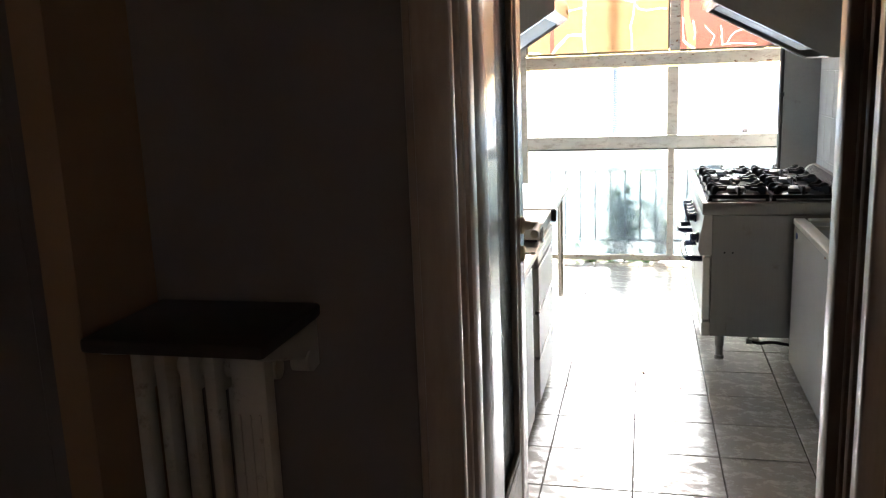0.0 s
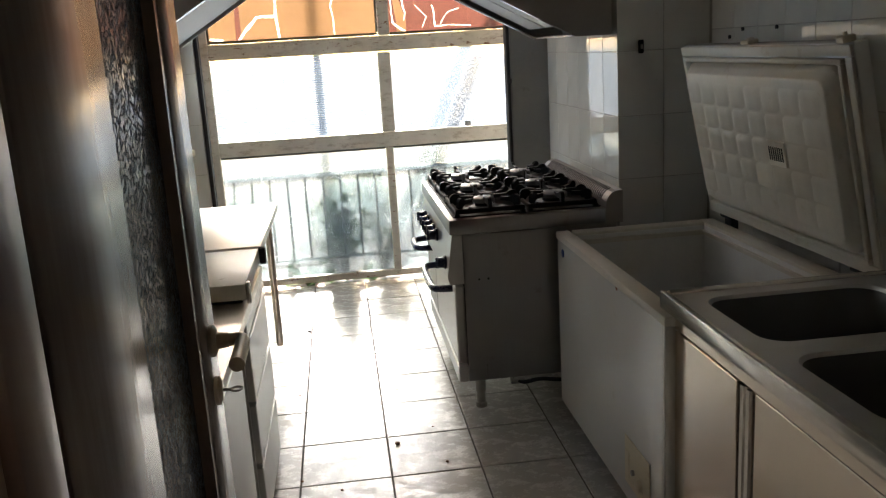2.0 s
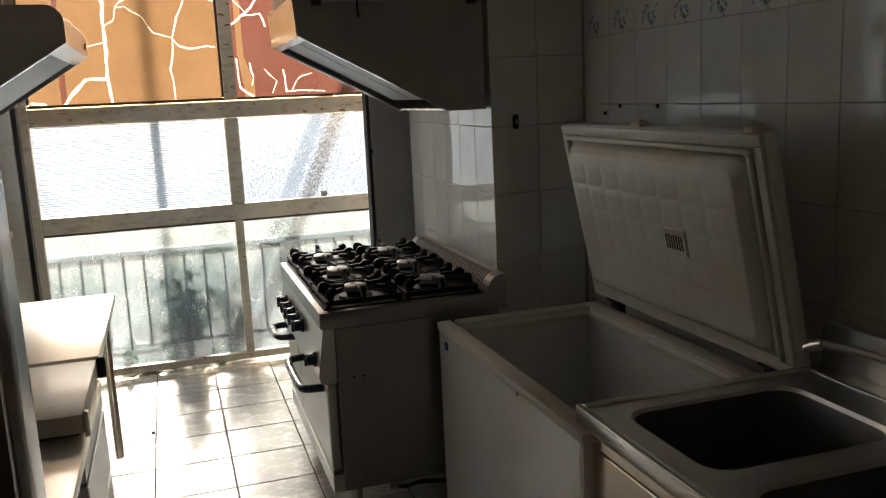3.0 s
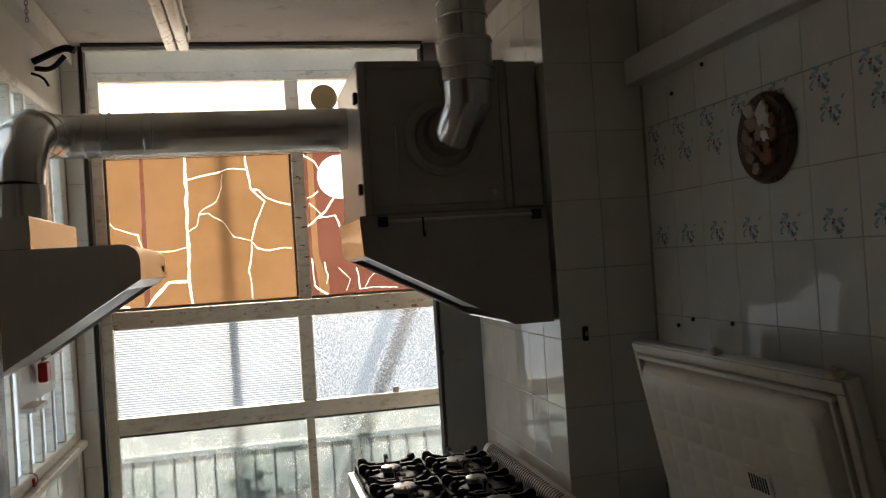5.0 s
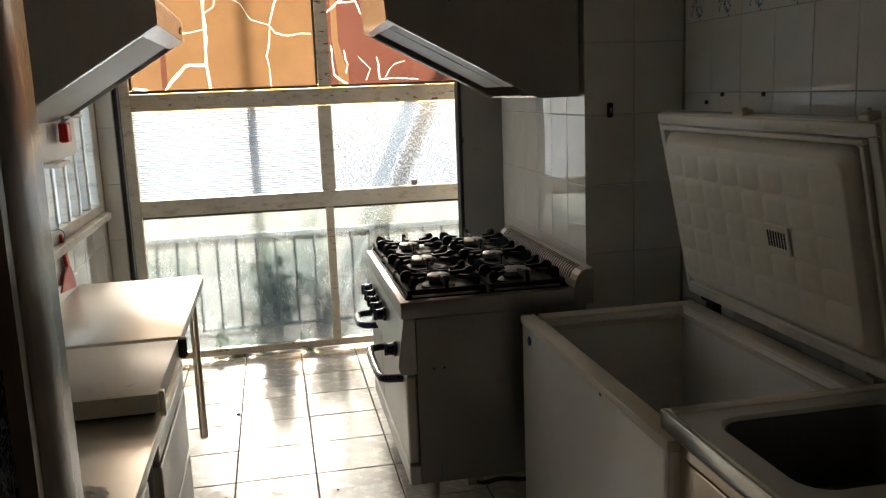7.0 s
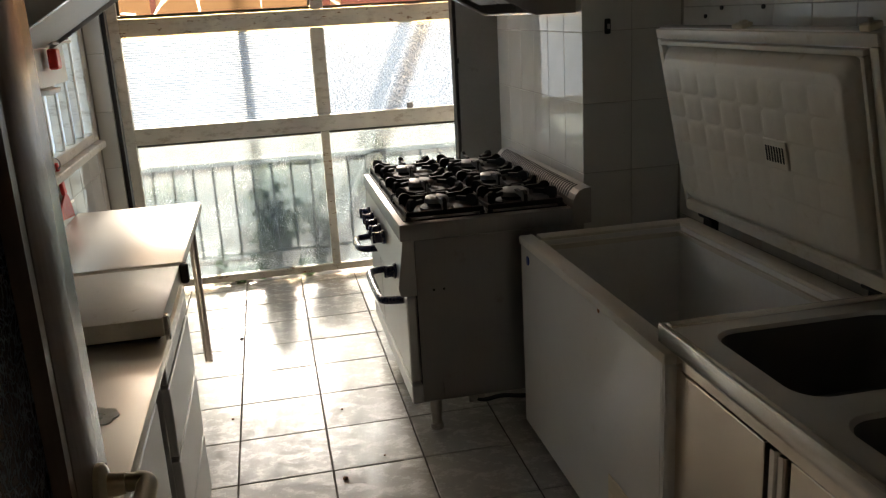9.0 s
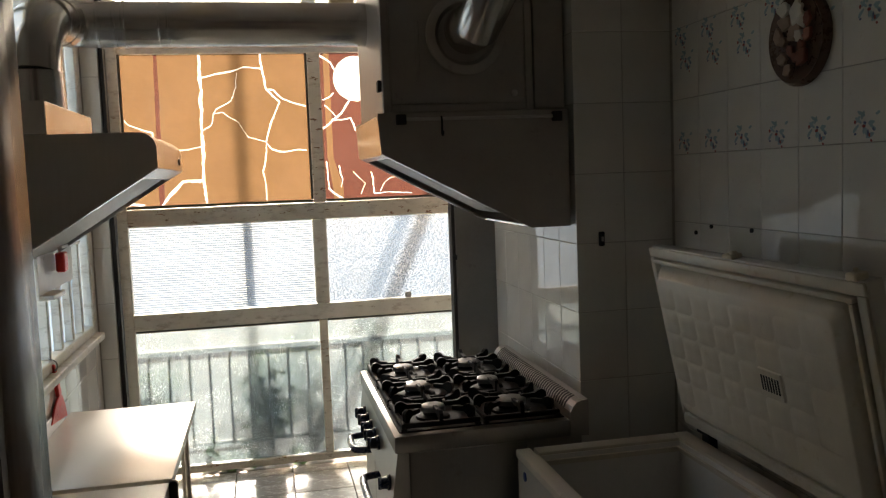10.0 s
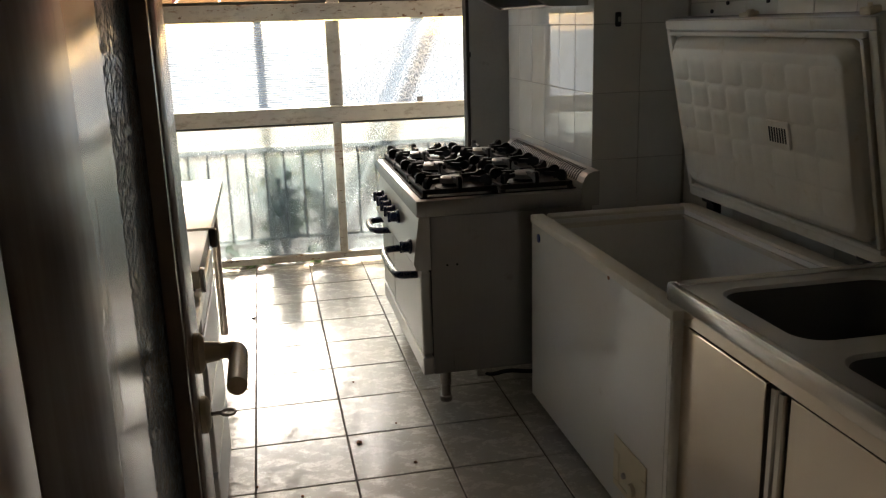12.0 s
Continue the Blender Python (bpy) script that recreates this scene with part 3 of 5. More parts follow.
def bar(x0, x1, z0, z1, mat=WINDOW_PAINT, d=0.03):
    return part("frame_bar", box(x0, x1, WIN_Y - d, WIN_Y + 0.03, z0, z1, 0.004), mat, window)


X0, XM0, XM1, X1 = -0.945, 0.205, 0.325, 1.38
bar(X0, -0.875, 0.02, 3.12)
bar(1.30, X1, 0.02, 3.12)
for z0, z1, mat, d in ((3.06, 3.119, WINDOW_PAINT, 0.028), (2.60, 2.66, WINDOW_PAINT, 0.028), (1.57, 1.675, WINDOW_PAINT_RUSTY, 0.034), (0.935, 1.035, WINDOW_PAINT, 0.034), (0.02, 0.065, WINDOW_PAINT_RUSTY, 0.026)):
    bar(-0.874, 1.299, z0, z1, mat, d)
for z0, z1 in ((2.661, 3.059), (1.036, 1.569)):
    bar(0.225, 0.31, z0, z1)
bar(0.240, 0.318, 1.676, 2.599, WINDOW_PAINT_RUSTY)
bar(0.238, 0.288, 0.066, 0.934, WINDOW_PAINT_RUSTY)
# putty lines and casements
for x0, x1, z0, z1 in ((-0.874, 0.239, 1.676, 1.694), (0.319, 1.299, 1.676, 1.692), (-0.874, 0.237, 0.92, 0.934), (0.289, 1.299, 0.92, 0.934), (-0.874, -0.862, 1.695, 2.599), (0.226, 0.239, 1.695, 2.599)):
    part("putty", box(x0, x1, WIN_Y - 0.02, WIN_Y + 0.012, z0, z1, 0.003), PUTTY, window)
part("catch", join(box(0.79, 0.83, WIN_Y - 0.055, WIN_Y - 0.035, 1.04, 1.075, 0.004), rod((0.81, WIN_Y - 0.07, 1.056), (0.81, WIN_Y - 0.035, 1.056), 0.008)), STEEL_DULL, window, "small worn steel window catch")


def pane(x0, x1, z0, z1, mat, label):
    ob = part("pane", box(x0, x1, WIN_Y + 0.002, WIN_Y + 0.006, z0, z1), mat, window, label)
    return ob


pane(-0.874, 0.224, 2.661, 3.059, MILKY, "milky white pane")
pane(0.311, 1.299, 2.661, 3.059, MILKY, "milky white pane")
pane(-0.874, 0.224, 1.036, 1.569, RIBBED, "horizontally ribbed glass pane")
pane(0.311, 1.299, 1.036, 1.569, HAMMERED, "hammered frosted glass pane")
pane(-0.874, 0.237, 0.066, 0.934, PEBBLED, "pebbled obscure glass pane")
pane(0.289, 1.299, 0.066, 0.934, PEBBLED, "pebbled obscure glass pane")


def film_pane(x0, x1, z0, z1, mats, tears, discs, strips, label, step=0.0034):
    """A pane covered with a coloured film; the film is missing along the tears, which show the bare glass."""
    nx, nz = int((x1 - x0) / step), int((z1 - z0) / step)
    gx = x0 + (np.arange(nx) + 0.5) * (x1 - x0) / nx
    gz = z0 + (np.arange(nz) + 0.5) * (z1 - z0) / nz
    px, pz = np.meshgrid(gx, gz)
    wob = np.array([[noise.noise((x * 14, z * 14, 3.0)) for x in gx] for z in gz])
    sway = np.array([[noise.noise((x * 9, z * 9, 8.0)) for x in gx] for z in gz])
    index = np.zeros((nz, nx), int)
    for (ax, az), (bx, bz), w in strips:
        t = np.clip((pz - az) / (bz - az), 0, 1)
        index[np.abs(px - (ax + (bx - ax) * t)) < w * (0.6 + 0.5 * t)] = 2
    for line, w in tears:
        for (ax, az), (bx, bz) in zip(line, line[1:]):
            l2 = (bx - ax) ** 2 + (bz - az) ** 2
            qx, qz = px + wob * 0.012, pz + sway * 0.016
            t = np.clip(((qx - ax) * (bx - ax) + (qz - az) * (bz - az)) / l2, 0, 1)
            d = np.hypot(qx - ax - t * (bx - ax), qz - az - t * (bz - az))
            index[d < np.maximum(0.0019, (w if w > 0.007 else w * 0.8) * (1 + 0.4 * sway))] = 1
    for cx, cz, r in discs:
        index[np.hypot(px - cx, pz - cz) < r] = 1
    xs, zs = np.linspace(x0, x1, nx + 1), np.linspace(z0, z1, nz + 1)
    verts = [(x, WIN_Y + 0.004, z) for z in zs for x in xs]
    w = nx + 1
    faces = [(j * w + i, j * w + i + 1, (j + 1) * w + i + 1, (j + 1) * w + i) for j in range(nz) for i in range(nx)]
    me = bpy.data.meshes.new("film_pane")
    me.from_pydata(verts, [], faces)
    for m in mats:
        me.materials.append(m)
    me.polygons.foreach_set("material_index", index.ravel().astype(np.int32))
    ob = new("pane", me)
    ob.parent = window
    return tagged(ob, label)


film_pane(-0.864, 0.229, 1.690, 2.599, (ORANGE_FILM, TORN, BROWN_FILM), (
    ([(-0.40, 2.62), (-0.41, 2.35), (-0.41, 2.07), (-0.42, 1.84), (-0.40, 1.67)], 0.0077),
    ([(-0.42, 1.84), (-0.54, 1.83), (-0.61, 1.77), (-0.67, 1.69)], 0.0084),
    ([(-0.40, 2.46), (-0.27, 2.49), (-0.15, 2.51), (-0.04, 2.51)], 0.0047),
    ([(-0.04, 2.62), (-0.03, 2.47), (-0.01, 2.38), (0.06, 2.30)], 0.0063),
    ([(0.06, 2.30), (0.00, 2.17), (-0.03, 2.05), (-0.06, 1.87), (-0.04, 1.68)], 0.0044),
    ([(-0.01, 2.38), (0.03, 2.38), (0.08, 2.32), (0.13, 2.30), (0.22, 2.27)], 0.0047),
    ([(-0.19, 2.48), (-0.19, 2.39), (-0.23, 2.32), (-0.32, 2.27), (-0.36, 2.17), (-0.40, 2.14)], 0.0019),
    ([(-0.33, 2.24), (-0.28, 2.25), (-0.20, 2.18), (-0.14, 2.09), (-0.03, 2.05)], 0.0019),
    ([(-0.03, 2.04), (0.00, 2.01), (0.08, 2.00), (0.21, 2.00)], 0.0044),
    ([(-0.86, 2.21), (-0.84, 2.18), (-0.70, 2.14), (-0.68, 2.05)], 0.0033),
    ([(-0.66, 2.03), (-0.50, 2.02), (-0.42, 2.05)], 0.0019),
    ([(-0.85, 1.70), (-0.78, 1.70)], 0.0088)), (), (((-0.66, 2.62), (-0.67, 1.72), 0.016),), "orange film pane torn along branching bright cracks")
film_pane(0.317, 1.299, 1.688, 2.599, (BROWN_FILM, TORN, ORANGE_FILM), (
    ([(0.30, 2.12), (0.37, 2.17), (0.42, 2.20), (0.49, 2.31)], 0.0059),
    ([(0.32, 2.58), (0.39, 2.54), (0.43, 2.47)], 0.0051),
    ([(0.33, 2.31), (0.40, 2.35)], 0.0044),
    ([(0.40, 2.18), (0.50, 2.20), (0.52, 2.12)], 0.0037),
    ([(0.34, 2.28), (0.41, 2.20)], 0.0019),
    ([(0.33, 1.93), (0.34, 1.76), (0.39, 1.72), (0.42, 1.70)], 0.0059),
    ([(0.41, 1.90), (0.43, 1.82), (0.42, 1.76)], 0.0037),
    ([(0.50, 1.86), (0.57, 1.78), (0.54, 1.71)], 0.0019),
    ([(0.62, 1.84), (0.63, 1.72), (0.74, 1.71), (0.87, 1.71)], 0.0044),
    ([(0.66, 1.73), (0.72, 1.80), (0.80, 1.83)], 0.0019)), ((0.54, 2.44, 0.14),), (((0.36, 1.95), (0.40, 1.76), 0.03),), "red-brown film pane with a round bare spot and cracks")

cap = tagged(part("vent_cap", lathe([(0.085, 0), (0.085, 0.012), (0.07, 0.03), (0.02, 0.034)], (0.47, WIN_Y - 0.036, 2.94), "y"), CAP_PLASTIC, None, smooth=True), "cream round plastic vent cap on the top pane", "vent cap")

# ---- side window ----
side = tagged(new("window_2"), "white-painted side window with narrow glass strips", "window", "", "structure")
for y0, y1, z0, z1 in ((W2[0], W2[0] + 0.06, W2[2], W2[3]), (W2[1] - 0.06, W2[1], W2[2], W2[3]), (W2[0] + 0.06, W2[1] - 0.06, W2[2], W2[2] + 0.05), (W2[0] + 0.06, W2[1] - 0.06, W2[3] - 0.05, W2[3])):
    part("frame_bar", box(LEFT - 0.06, LEFT + 0.012, y0, y1, z0 + 0.001, z1 - 0.001, 0.005), WINDOW_PAINT, side)
for k in range(1, 6):
    y = W2[0] + 0.06 + k * 0.21
    part("glazing_bar", box(LEFT - 0.05, LEFT + 0.008, y - 0.017, y + 0.017, W2[2] + 0.051, W2[3] - 0.051, 0.004), WINDOW_PAINT, side)
for k in range(6):
    y = W2[0] + 0.06 + k * 0.21
    part("pane", box(LEFT - 0.03, LEFT - 0.026, y + 0.018, y + 0.192, W2[2] + 0.051, W2[3] - 0.051), SIDE_PANE, side)
part("window_sill", box(LEFT - 0.05, LEFT + 0.045, W2[0] - 0.05, W2[1] + 0.03, W2[2] - 0.035, W2[2], 0.0044), WINDOW_PAINT, side, "chipped white sill")

# ---- outside ----
railing = thing("balcony_railing", "pale painted metal railing behind the obscure glass", "railing", at=(0, 7.43, -0.13))
part("top_rail", box(-2.2, 2.4, 7.415, 7.445, 0.755, 0.785, 0.006), GALV_RAIL, railing)
part("bottom_rail", box(-2.2, 2.4, 7.42, 7.44, 0.16, 0.18, 0.004), GALV_RAIL, railing)
for k in range(38):
    x = -2.15 + k * 0.121
    part("baluster", rod((x, 7.43, 0.18), (x, 7.43, 0.756), 0.0075, seg=8), GALV_RAIL, railing)
for x in (-2.19, 2.39):
    part("post", box(x - 0.012, x + 0.012, 7.418, 7.442, -0.13, 0.756, 0.003), GALV_RAIL, railing)
for ob in railing.children:
    ob.matrix_parent_inverse = Matrix.Translation((0, -7.43, 0.13))


def shrub(name, x, y, height, spread, leaves, seed, label, size=0.07):
    """Tapered stems with a loose crown of single leaves."""
    rnd = random.Random(seed)
    ob = thing(name, label, "plant", at=(x, y, -0.13))
    stems = []
    tips = []
    for k in range(7):
        a, r = rnd.uniform(0, 6.28), rnd.uniform(0.2, 1.0) * spread
        tip = (r * math.cos(a), r * math.sin(a), height * rnd.uniform(0.55, 1.0))
        mid = (tip[0] * 0.3, tip[1] * 0.3, tip[2] * 0.5)
        stems.append(tube([(0, 0, 0), mid, tip], 0.012, 6, 1))
        tips += [(Vector(mid), 0.5), (Vector(tip), 1.0), ((Vector(mid) + Vector(tip)) / 2, 0.8)]
    part("stems", join(*stems), BARK, ob)
    bm = bmesh.new()
    for _ in range(leaves):
        c, w = rnd.choice(tips)
        p = c + Vector((rnd.gauss(0, 0.30), rnd.gauss(0, 0.30), rnd.gauss(0, 0.26))) * spread * w
        p.z = max(p.z, 0.03)
        p.y = max(p.y, 7.40 - y)
        d = Vector((rnd.gauss(0, 1), rnd.gauss(0, 1), rnd.gauss(0, 0.7))).normalized()
        s = d.orthogonal().normalized() * size * 0.32 * rnd.uniform(0.7, 1.3)
        d = d * size * rnd.uniform(0.7, 1.4)
        vs = [bm.verts.new(p + v) for v in (Vector(), d * 0.5 + s, d, d * 0.5 - s)]
        bm.faces.new(vs)
    part("foliage", bm, LEAF, ob)
    return ob


shrub("low_plant", -0.36, 7.47, 0.20, 0.15, 80, 3, "low dark green plant close behind the glass", 0.10)
shrub("low_plant", 0.02, 7.47, 0.17, 0.09, 34, 4, "low dark green plant close behind the glass", 0.09)
shrub("bush", -0.88, 7.72, 0.70, 0.18, 420, 5, "green bush behind the railing")
shrub("bush", -0.10, 7.85, 0.80, 0.27, 430, 6, "tall green bush behind the railing", 0.085)
shrub("bush", 0.18, 8.1, 1.05, 0.13, 420, 8, "narrow tall green bush behind the railing")
shrub("bush", 0.75, 8.3, 0.80, 0.22, 300, 7, "green bush behind the railing")
# post and pole added where their shadows fall as stripes on the panes
post = tagged(part("awning_post", rod((-0.193, 8.2, -0.13), (-0.193, 8.2, 4.6), 0.031, seg=14), BARK, None, smooth=True), "dark round post standing outside the window", "post")
brace = tagged(part("slanted_pole", rod((0.124, 7.75, -0.13), (1.664, 7.75, 3.3), 0.045, seg=12), BARK, None, smooth=True), "dark slanted pole leaning outside the window", "pole")

# ---- gas range ----


def gas_range():
    ob = thing("gas_range", "stainless steel six-burner gas range with dark blue knobs", "gas range", at=(0.73, 5.49, 0))
    inv = Matrix.Translation((-0.73, -5.49, 0))
    made = []

    def p(name, bm, mat, parent=None, label="", smooth=False):
        o = part(name, bm, mat, parent or ob, label, smooth)
        made.append(o)
        return o

    Y0, Y1 = 4.945, 6.06
    p("body", box(0.405, 0.86, Y0, Y1, 0.14, 0.80, 0.003), SHADED_RANGE_STEEL)
    p("back_body", box(0.862, 1.085, Y0 + 0.02, Y1 - 0.02, 0.14, 0.80, 0.003), STEEL_DULL, None, "darker set-back rear panel")
    p("top", box(0.352, 1.03, Y0 - 0.006, Y1 + 0.006, 0.801, 0.866, 0.006, 2), SHADED_RANGE_STEEL, smooth=True)
    p("hob_tray", box(0.375, 1.02, Y0 + 0.03, Y1 - 0.03, 0.867, 0.872, 0.002), IRON, None, "black enamelled burner tray")
    p("control_panel", prism([(0.404, 0.80), (0.362, 0.80), (0.335, 0.615), (0.345, 0.585), (0.404, 0.585)], "y", Y0, Y1), STEEL, smooth=False)
    p("base", box(0.360, 0.404, Y0, Y1, 0.14, 0.215, 0.004), STEEL)
    p("oven_door", box(0.362, 0.403, Y0 + 0.008, 5.68, 0.225, 0.575, 0.006), STEEL, None, "steel oven door")
    p("side_door", box(0.362, 0.403, 5.69, Y1 - 0.008, 0.225, 0.575, 0.006), STEEL, None, "steel cupboard door")
    # black sheet behind the doors paints the shade of their gaps
    p("door_gap", box(0.403, 0.4045, Y0 + 0.001, Y1 - 0.001, 0.215, 0.584), BLACK)
    # knobs: a near single one and a far row
    for y in (5.035, 5.36, 5.48, 5.60, 5.72, 5.84):
        z = 0.72 if y > 5.2 else 0.665
        k = p("knob", lathe([(0.030, 0.0), (0.030, -0.010), (0.024, -0.014), (0.022, -0.038), (0.018, -0.042)], (0.347 if y > 5.2 else 0.343, y, z), "x", 20), BLUE_PLASTIC, None, "dark blue plastic knob", True)
        p("grip", box(0.296, 0.312, y - 0.006, y + 0.006, z - 0.024, z + 0.024, 0.003), BLUE_PLASTIC, k)
    for y0, y1, z in ((5.02, 5.46, 0.55), (5.74, 5.98, 0.57)):
        h = p("door_handle", join(tube([(0.362, y0, z), (0.29, y0 + 0.01, z), (0.274, y0 + 0.05, z), (0.274, y1 - 0.05, z), (0.29, y1 - 0.01, z), (0.362, y1, z)], 0.016, 10, 2)), BLUE_PLASTIC, None, "dark blue bar handle", True)
    for x in (0.46, 1.02):
        for y in (Y0 + 0.05, Y1 - 0.05):
            leg = p("leg", lathe([(0.026, 0.0), (0.026, 0.02), (0.020, 0.024), (0.020, 0.07), (0.024, 0.075), (0.024, 0.1405)], (x, y, 0), "z", 18), STEEL_DULL, None, "", True)
    for y in (4.9435,):
        for x in (0.47, 0.51):
            p("screw_hole", rod((x, y, 0.60), (x, y + 0.004, 0.60), 0.005, seg=10), BLACK)
    # raised vent at the back
    arc_ = [(1.031, 0.872), (1.034, 0.893), (1.043, 0.914), (1.058, 0.930), (1.078, 0.938), (1.105, 0.939)]
    p("splashback", prism([(1.031, 0.80)] + arc_ + [(1.105, 0.80)], "y", Y0 - 0.004, Y1 + 0.004), STEEL_DULL, None, "rounded steel vent rail", False)
    for k in range(40):
        y = Y0 + 0.07 + k * 0.0250
        p("vent_slot", prism([(x - 0.0012, z + 0.0012) for x, z in arc_[1:5]] + [(x + 0.004, z - 0.004) for x, z in arc_[4:0:-1]], "y", y, y + 0.011), BLACK)
    # burners and pan grates
    for i, x in enumerate((0.535, 0.85)):
        for j, y in enumerate((5.135, 5.50, 5.865)):
            r = 0.062 if (i + j) % 2 else 0.048
            b = p("burner", lathe([(r + 0.02, 0.872), (r + 0.018, 0.882), (r * 0.8, 0.886), (r * 0.8, 0.900)], (x, y, 0), "z", 24), IRON, None, "", True)
            p("burner_cap", lathe([(r, 0.900), (r, 0.918), (r * 0.85, 0.923), (0.012, 0.923)], (x, y, 0), "z", 24), BURNER, b, "worn grey burner cap", True)
            p("spark_plug", rod((x + 0.055, y + 0.05, 0.872), (x + 0.055, y + 0.05, 0.925), 0.005, seg=8), BURNER, b)
            bars = [box(x - 0.150, x + 0.150, y - 0.170, y - 0.154, 0.884, 0.904, 0.003), box(x - 0.150, x + 0.150, y + 0.154, y + 0.170, 0.884, 0.904, 0.003),
                    box(x - 0.150, x - 0.134, y - 0.154, y + 0.154, 0.884, 0.904, 0.003), box(x + 0.134, x + 0.150, y - 0.154, y + 0.154, 0.884, 0.904, 0.003)]
            for dx in (-1, 1):
                for dy in (-1, 1):
                    bars.append(box(x + dx * 0.142 - 0.01, x + dx * 0.142 + 0.01, y + dy * 0.162 - 0.01, y + dy * 0.162 + 0.01, 0.8725, 0.886))
            for a in range(8):
                ang = a * math.pi / 4
                straight = a % 2 == 0
                t0, t1 = (0.045, 0.150 if a % 4 == 0 else 0.170) if straight else (0.095, 0.190)
                prof = [(t1, 0.886), (t1, 0.930), (t1 - 0.008, 0.941), (t1 - 0.022, 0.945), (t1 - 0.036, 0.941), (t1 - 0.048, 0.932), (t0, 0.930), (t0, 0.914), (t1 - 0.044, 0.914), (t1 - 0.028, 0.904), (t1 - 0.022, 0.886)]
                f = prism(prof, "y", -0.0075, 0.0075)
                f.transform(Matrix.Translation((x, y, 0)) @ Matrix.Rotation(ang, 4, "Z"))
                bars.append(f)
            p("pan_grate", join(*bars), IRON, None, "black cast-iron pan grate")
    for o in made:
        if o.parent is ob:
            o.matrix_parent_inverse = inv
    return ob


gas_range()
hose = tagged(part("gas_hose", tube([(0.62, 5.02, 0.135), (0.62, 5.00, 0.105), (0.66, 4.99, 0.09), (0.73, 4.99, 0.105), (0.82, 4.98, 0.09), (1.02, 4.98, 0.08)], 0.009, 10, 2), BLACK, None, smooth=True), "black rubber gas hose under the range", "hose")
tap = tagged(part("gas_tap", join(rod((0.60, 5.005, 0.10), (0.66, 5.005, 0.10), 0.016, seg=12), rod((0.62, 5.005, 0.098), (0.62, 5.005, 0.1405), 0.012, seg=12), box(0.612, 0.628, 4.965, 5.01, 0.112, 0.12, 0.002)), STEEL_DULL, None), "small dark gas tap under the range", "gas tap")

# ---- extractor over the range ----
hood = thing("range_hood", "dark stainless steel extractor hood hanging over the range", "range hood", at=(0.78, 5.62, 2.06))
hinv = Matrix.Translation((-0.78, -5.62, -2.06))
HY0, HY1 = 5.255, 6.05
shell_pts = [(0.385, 2.062), (1.168, 2.062), (1.168, 1.585), (1.0, 1.585), (0.395, 1.905)]
for o in (part("end_panel", prism(shell_pts, "y", HY0, HY0 + 0.006), STEEL_DULL, hood),
          part("end_panel", prism(shell_pts, "y", HY1 - 0.006, HY1), STEEL_DULL, hood),
          part("top_panel", box(0.386, 1.167, HY0 + 0.007, HY1 - 0.007, 2.054, 2.061), STEEL_DULL, hood),
          part("front_panel", prism([(0.385, 2.053), (0.393, 2.053), (0.402, 1.906), (0.395, 1.900)], "y", HY0 + 0.007, HY1 - 0.007), STEEL_TOP, hood, "bright front panel"),
          part("back_panel", box(1.158, 1.167, HY0 + 0.007, HY1 - 0.007, 1.586, 2.053), STEEL_DULL, hood),
          part("bottom_tray", box(1.0, 1.157, HY0 + 0.007, HY1 - 0.007, 1.586, 1.594), STEEL_TOP, hood),
          part("lip", prism([(0.396, 1.905), (0.430, 1.887), (0.430, 1.893), (0.403, 1.912)], "y", HY0 + 0.007, HY1 - 0.007), STEEL_TOP, hood, "bright folded lip"),
          part("lip", prism([(0.431, 1.886), (1.0, 1.586), (1.0, 1.594), (0.431, 1.894)], "y", HY0 + 0.007, HY0 + 0.035), STEEL_TOP, hood, "bright folded lip"),
          part("lip", prism([(0.431, 1.886), (1.0, 1.586), (1.0, 1.594), (0.431, 1.894)], "y", HY1 - 0.035, HY1 - 0.007), STEEL_TOP, hood, "bright folded lip"),
          part("towel_bar", rod((0.496, 5.235, 2.035), (1.094, 5.235, 2.035), 0.007, seg=8), STEEL, hood, "thin steel hanging bar"),
          part("bar_bracket", box(0.455, 0.495, 5.226, 5.2495, 2.015, 2.055, 0.003), BLACK, hood), part("bar_bracket", box(1.095, 1.135, 5.226, 5.2495, 2.015, 2.055, 0.003), BLACK, hood),
          part("hook", tube([(0.635, 5.232, 2.044), (0.635, 5.222, 2.02), (0.635, 5.232, 1.98), (0.635, 5.215, 1.965), (0.635, 5.205, 1.985)], 0.004, 6, 2), IRON, hood)):
    o.matrix_parent_inverse = hinv
for k in range(2):
    y0 = HY0 + 0.05 + k * 0.35
    fl = part("grease_filter", prism([(0.46, 1.90), (0.96, 1.636), (0.965, 1.646), (0.465, 1.910)], "y", y0, y0 + 0.33), STEEL_DULL, hood, "grey baffle grease filter")
    fl.matrix_parent_inverse = hinv
    for j in range(7):
        yy = y0 + 0.025 + j * 0.045
        part("baffle", prism([(0.48, 1.884), (0.94, 1.641), (0.943, 1.647), (0.483, 1.890)], "y", yy, yy + 0.016), STEEL, fl).matrix_parent_inverse = hinv

fan = thing("extractor_box", "dark sheet-metal fan box standing on the range hood", "fan box", at=(0.72, 5.68, 2.062))
finv = Matrix.Translation((-0.72, -5.68, -2.062))
fb = []
fb.append(part("case", box(0.413, 1.035, 5.30, 6.05, 2.063, 2.69, 0.004), STEEL_DULL, fan))
for x0, x1, z0, z1 in ((0.415, 0.445, 2.067, 2.687), (1.003, 1.033, 2.067, 2.687), (0.446, 1.002, 2.067, 2.093), (0.446, 1.002, 2.661, 2.687)):
    fb.append(part("edge_profile", box(x0, x1, 5.288, 5.299, z0, z1, 0.002), STEEL_DULL, fan))
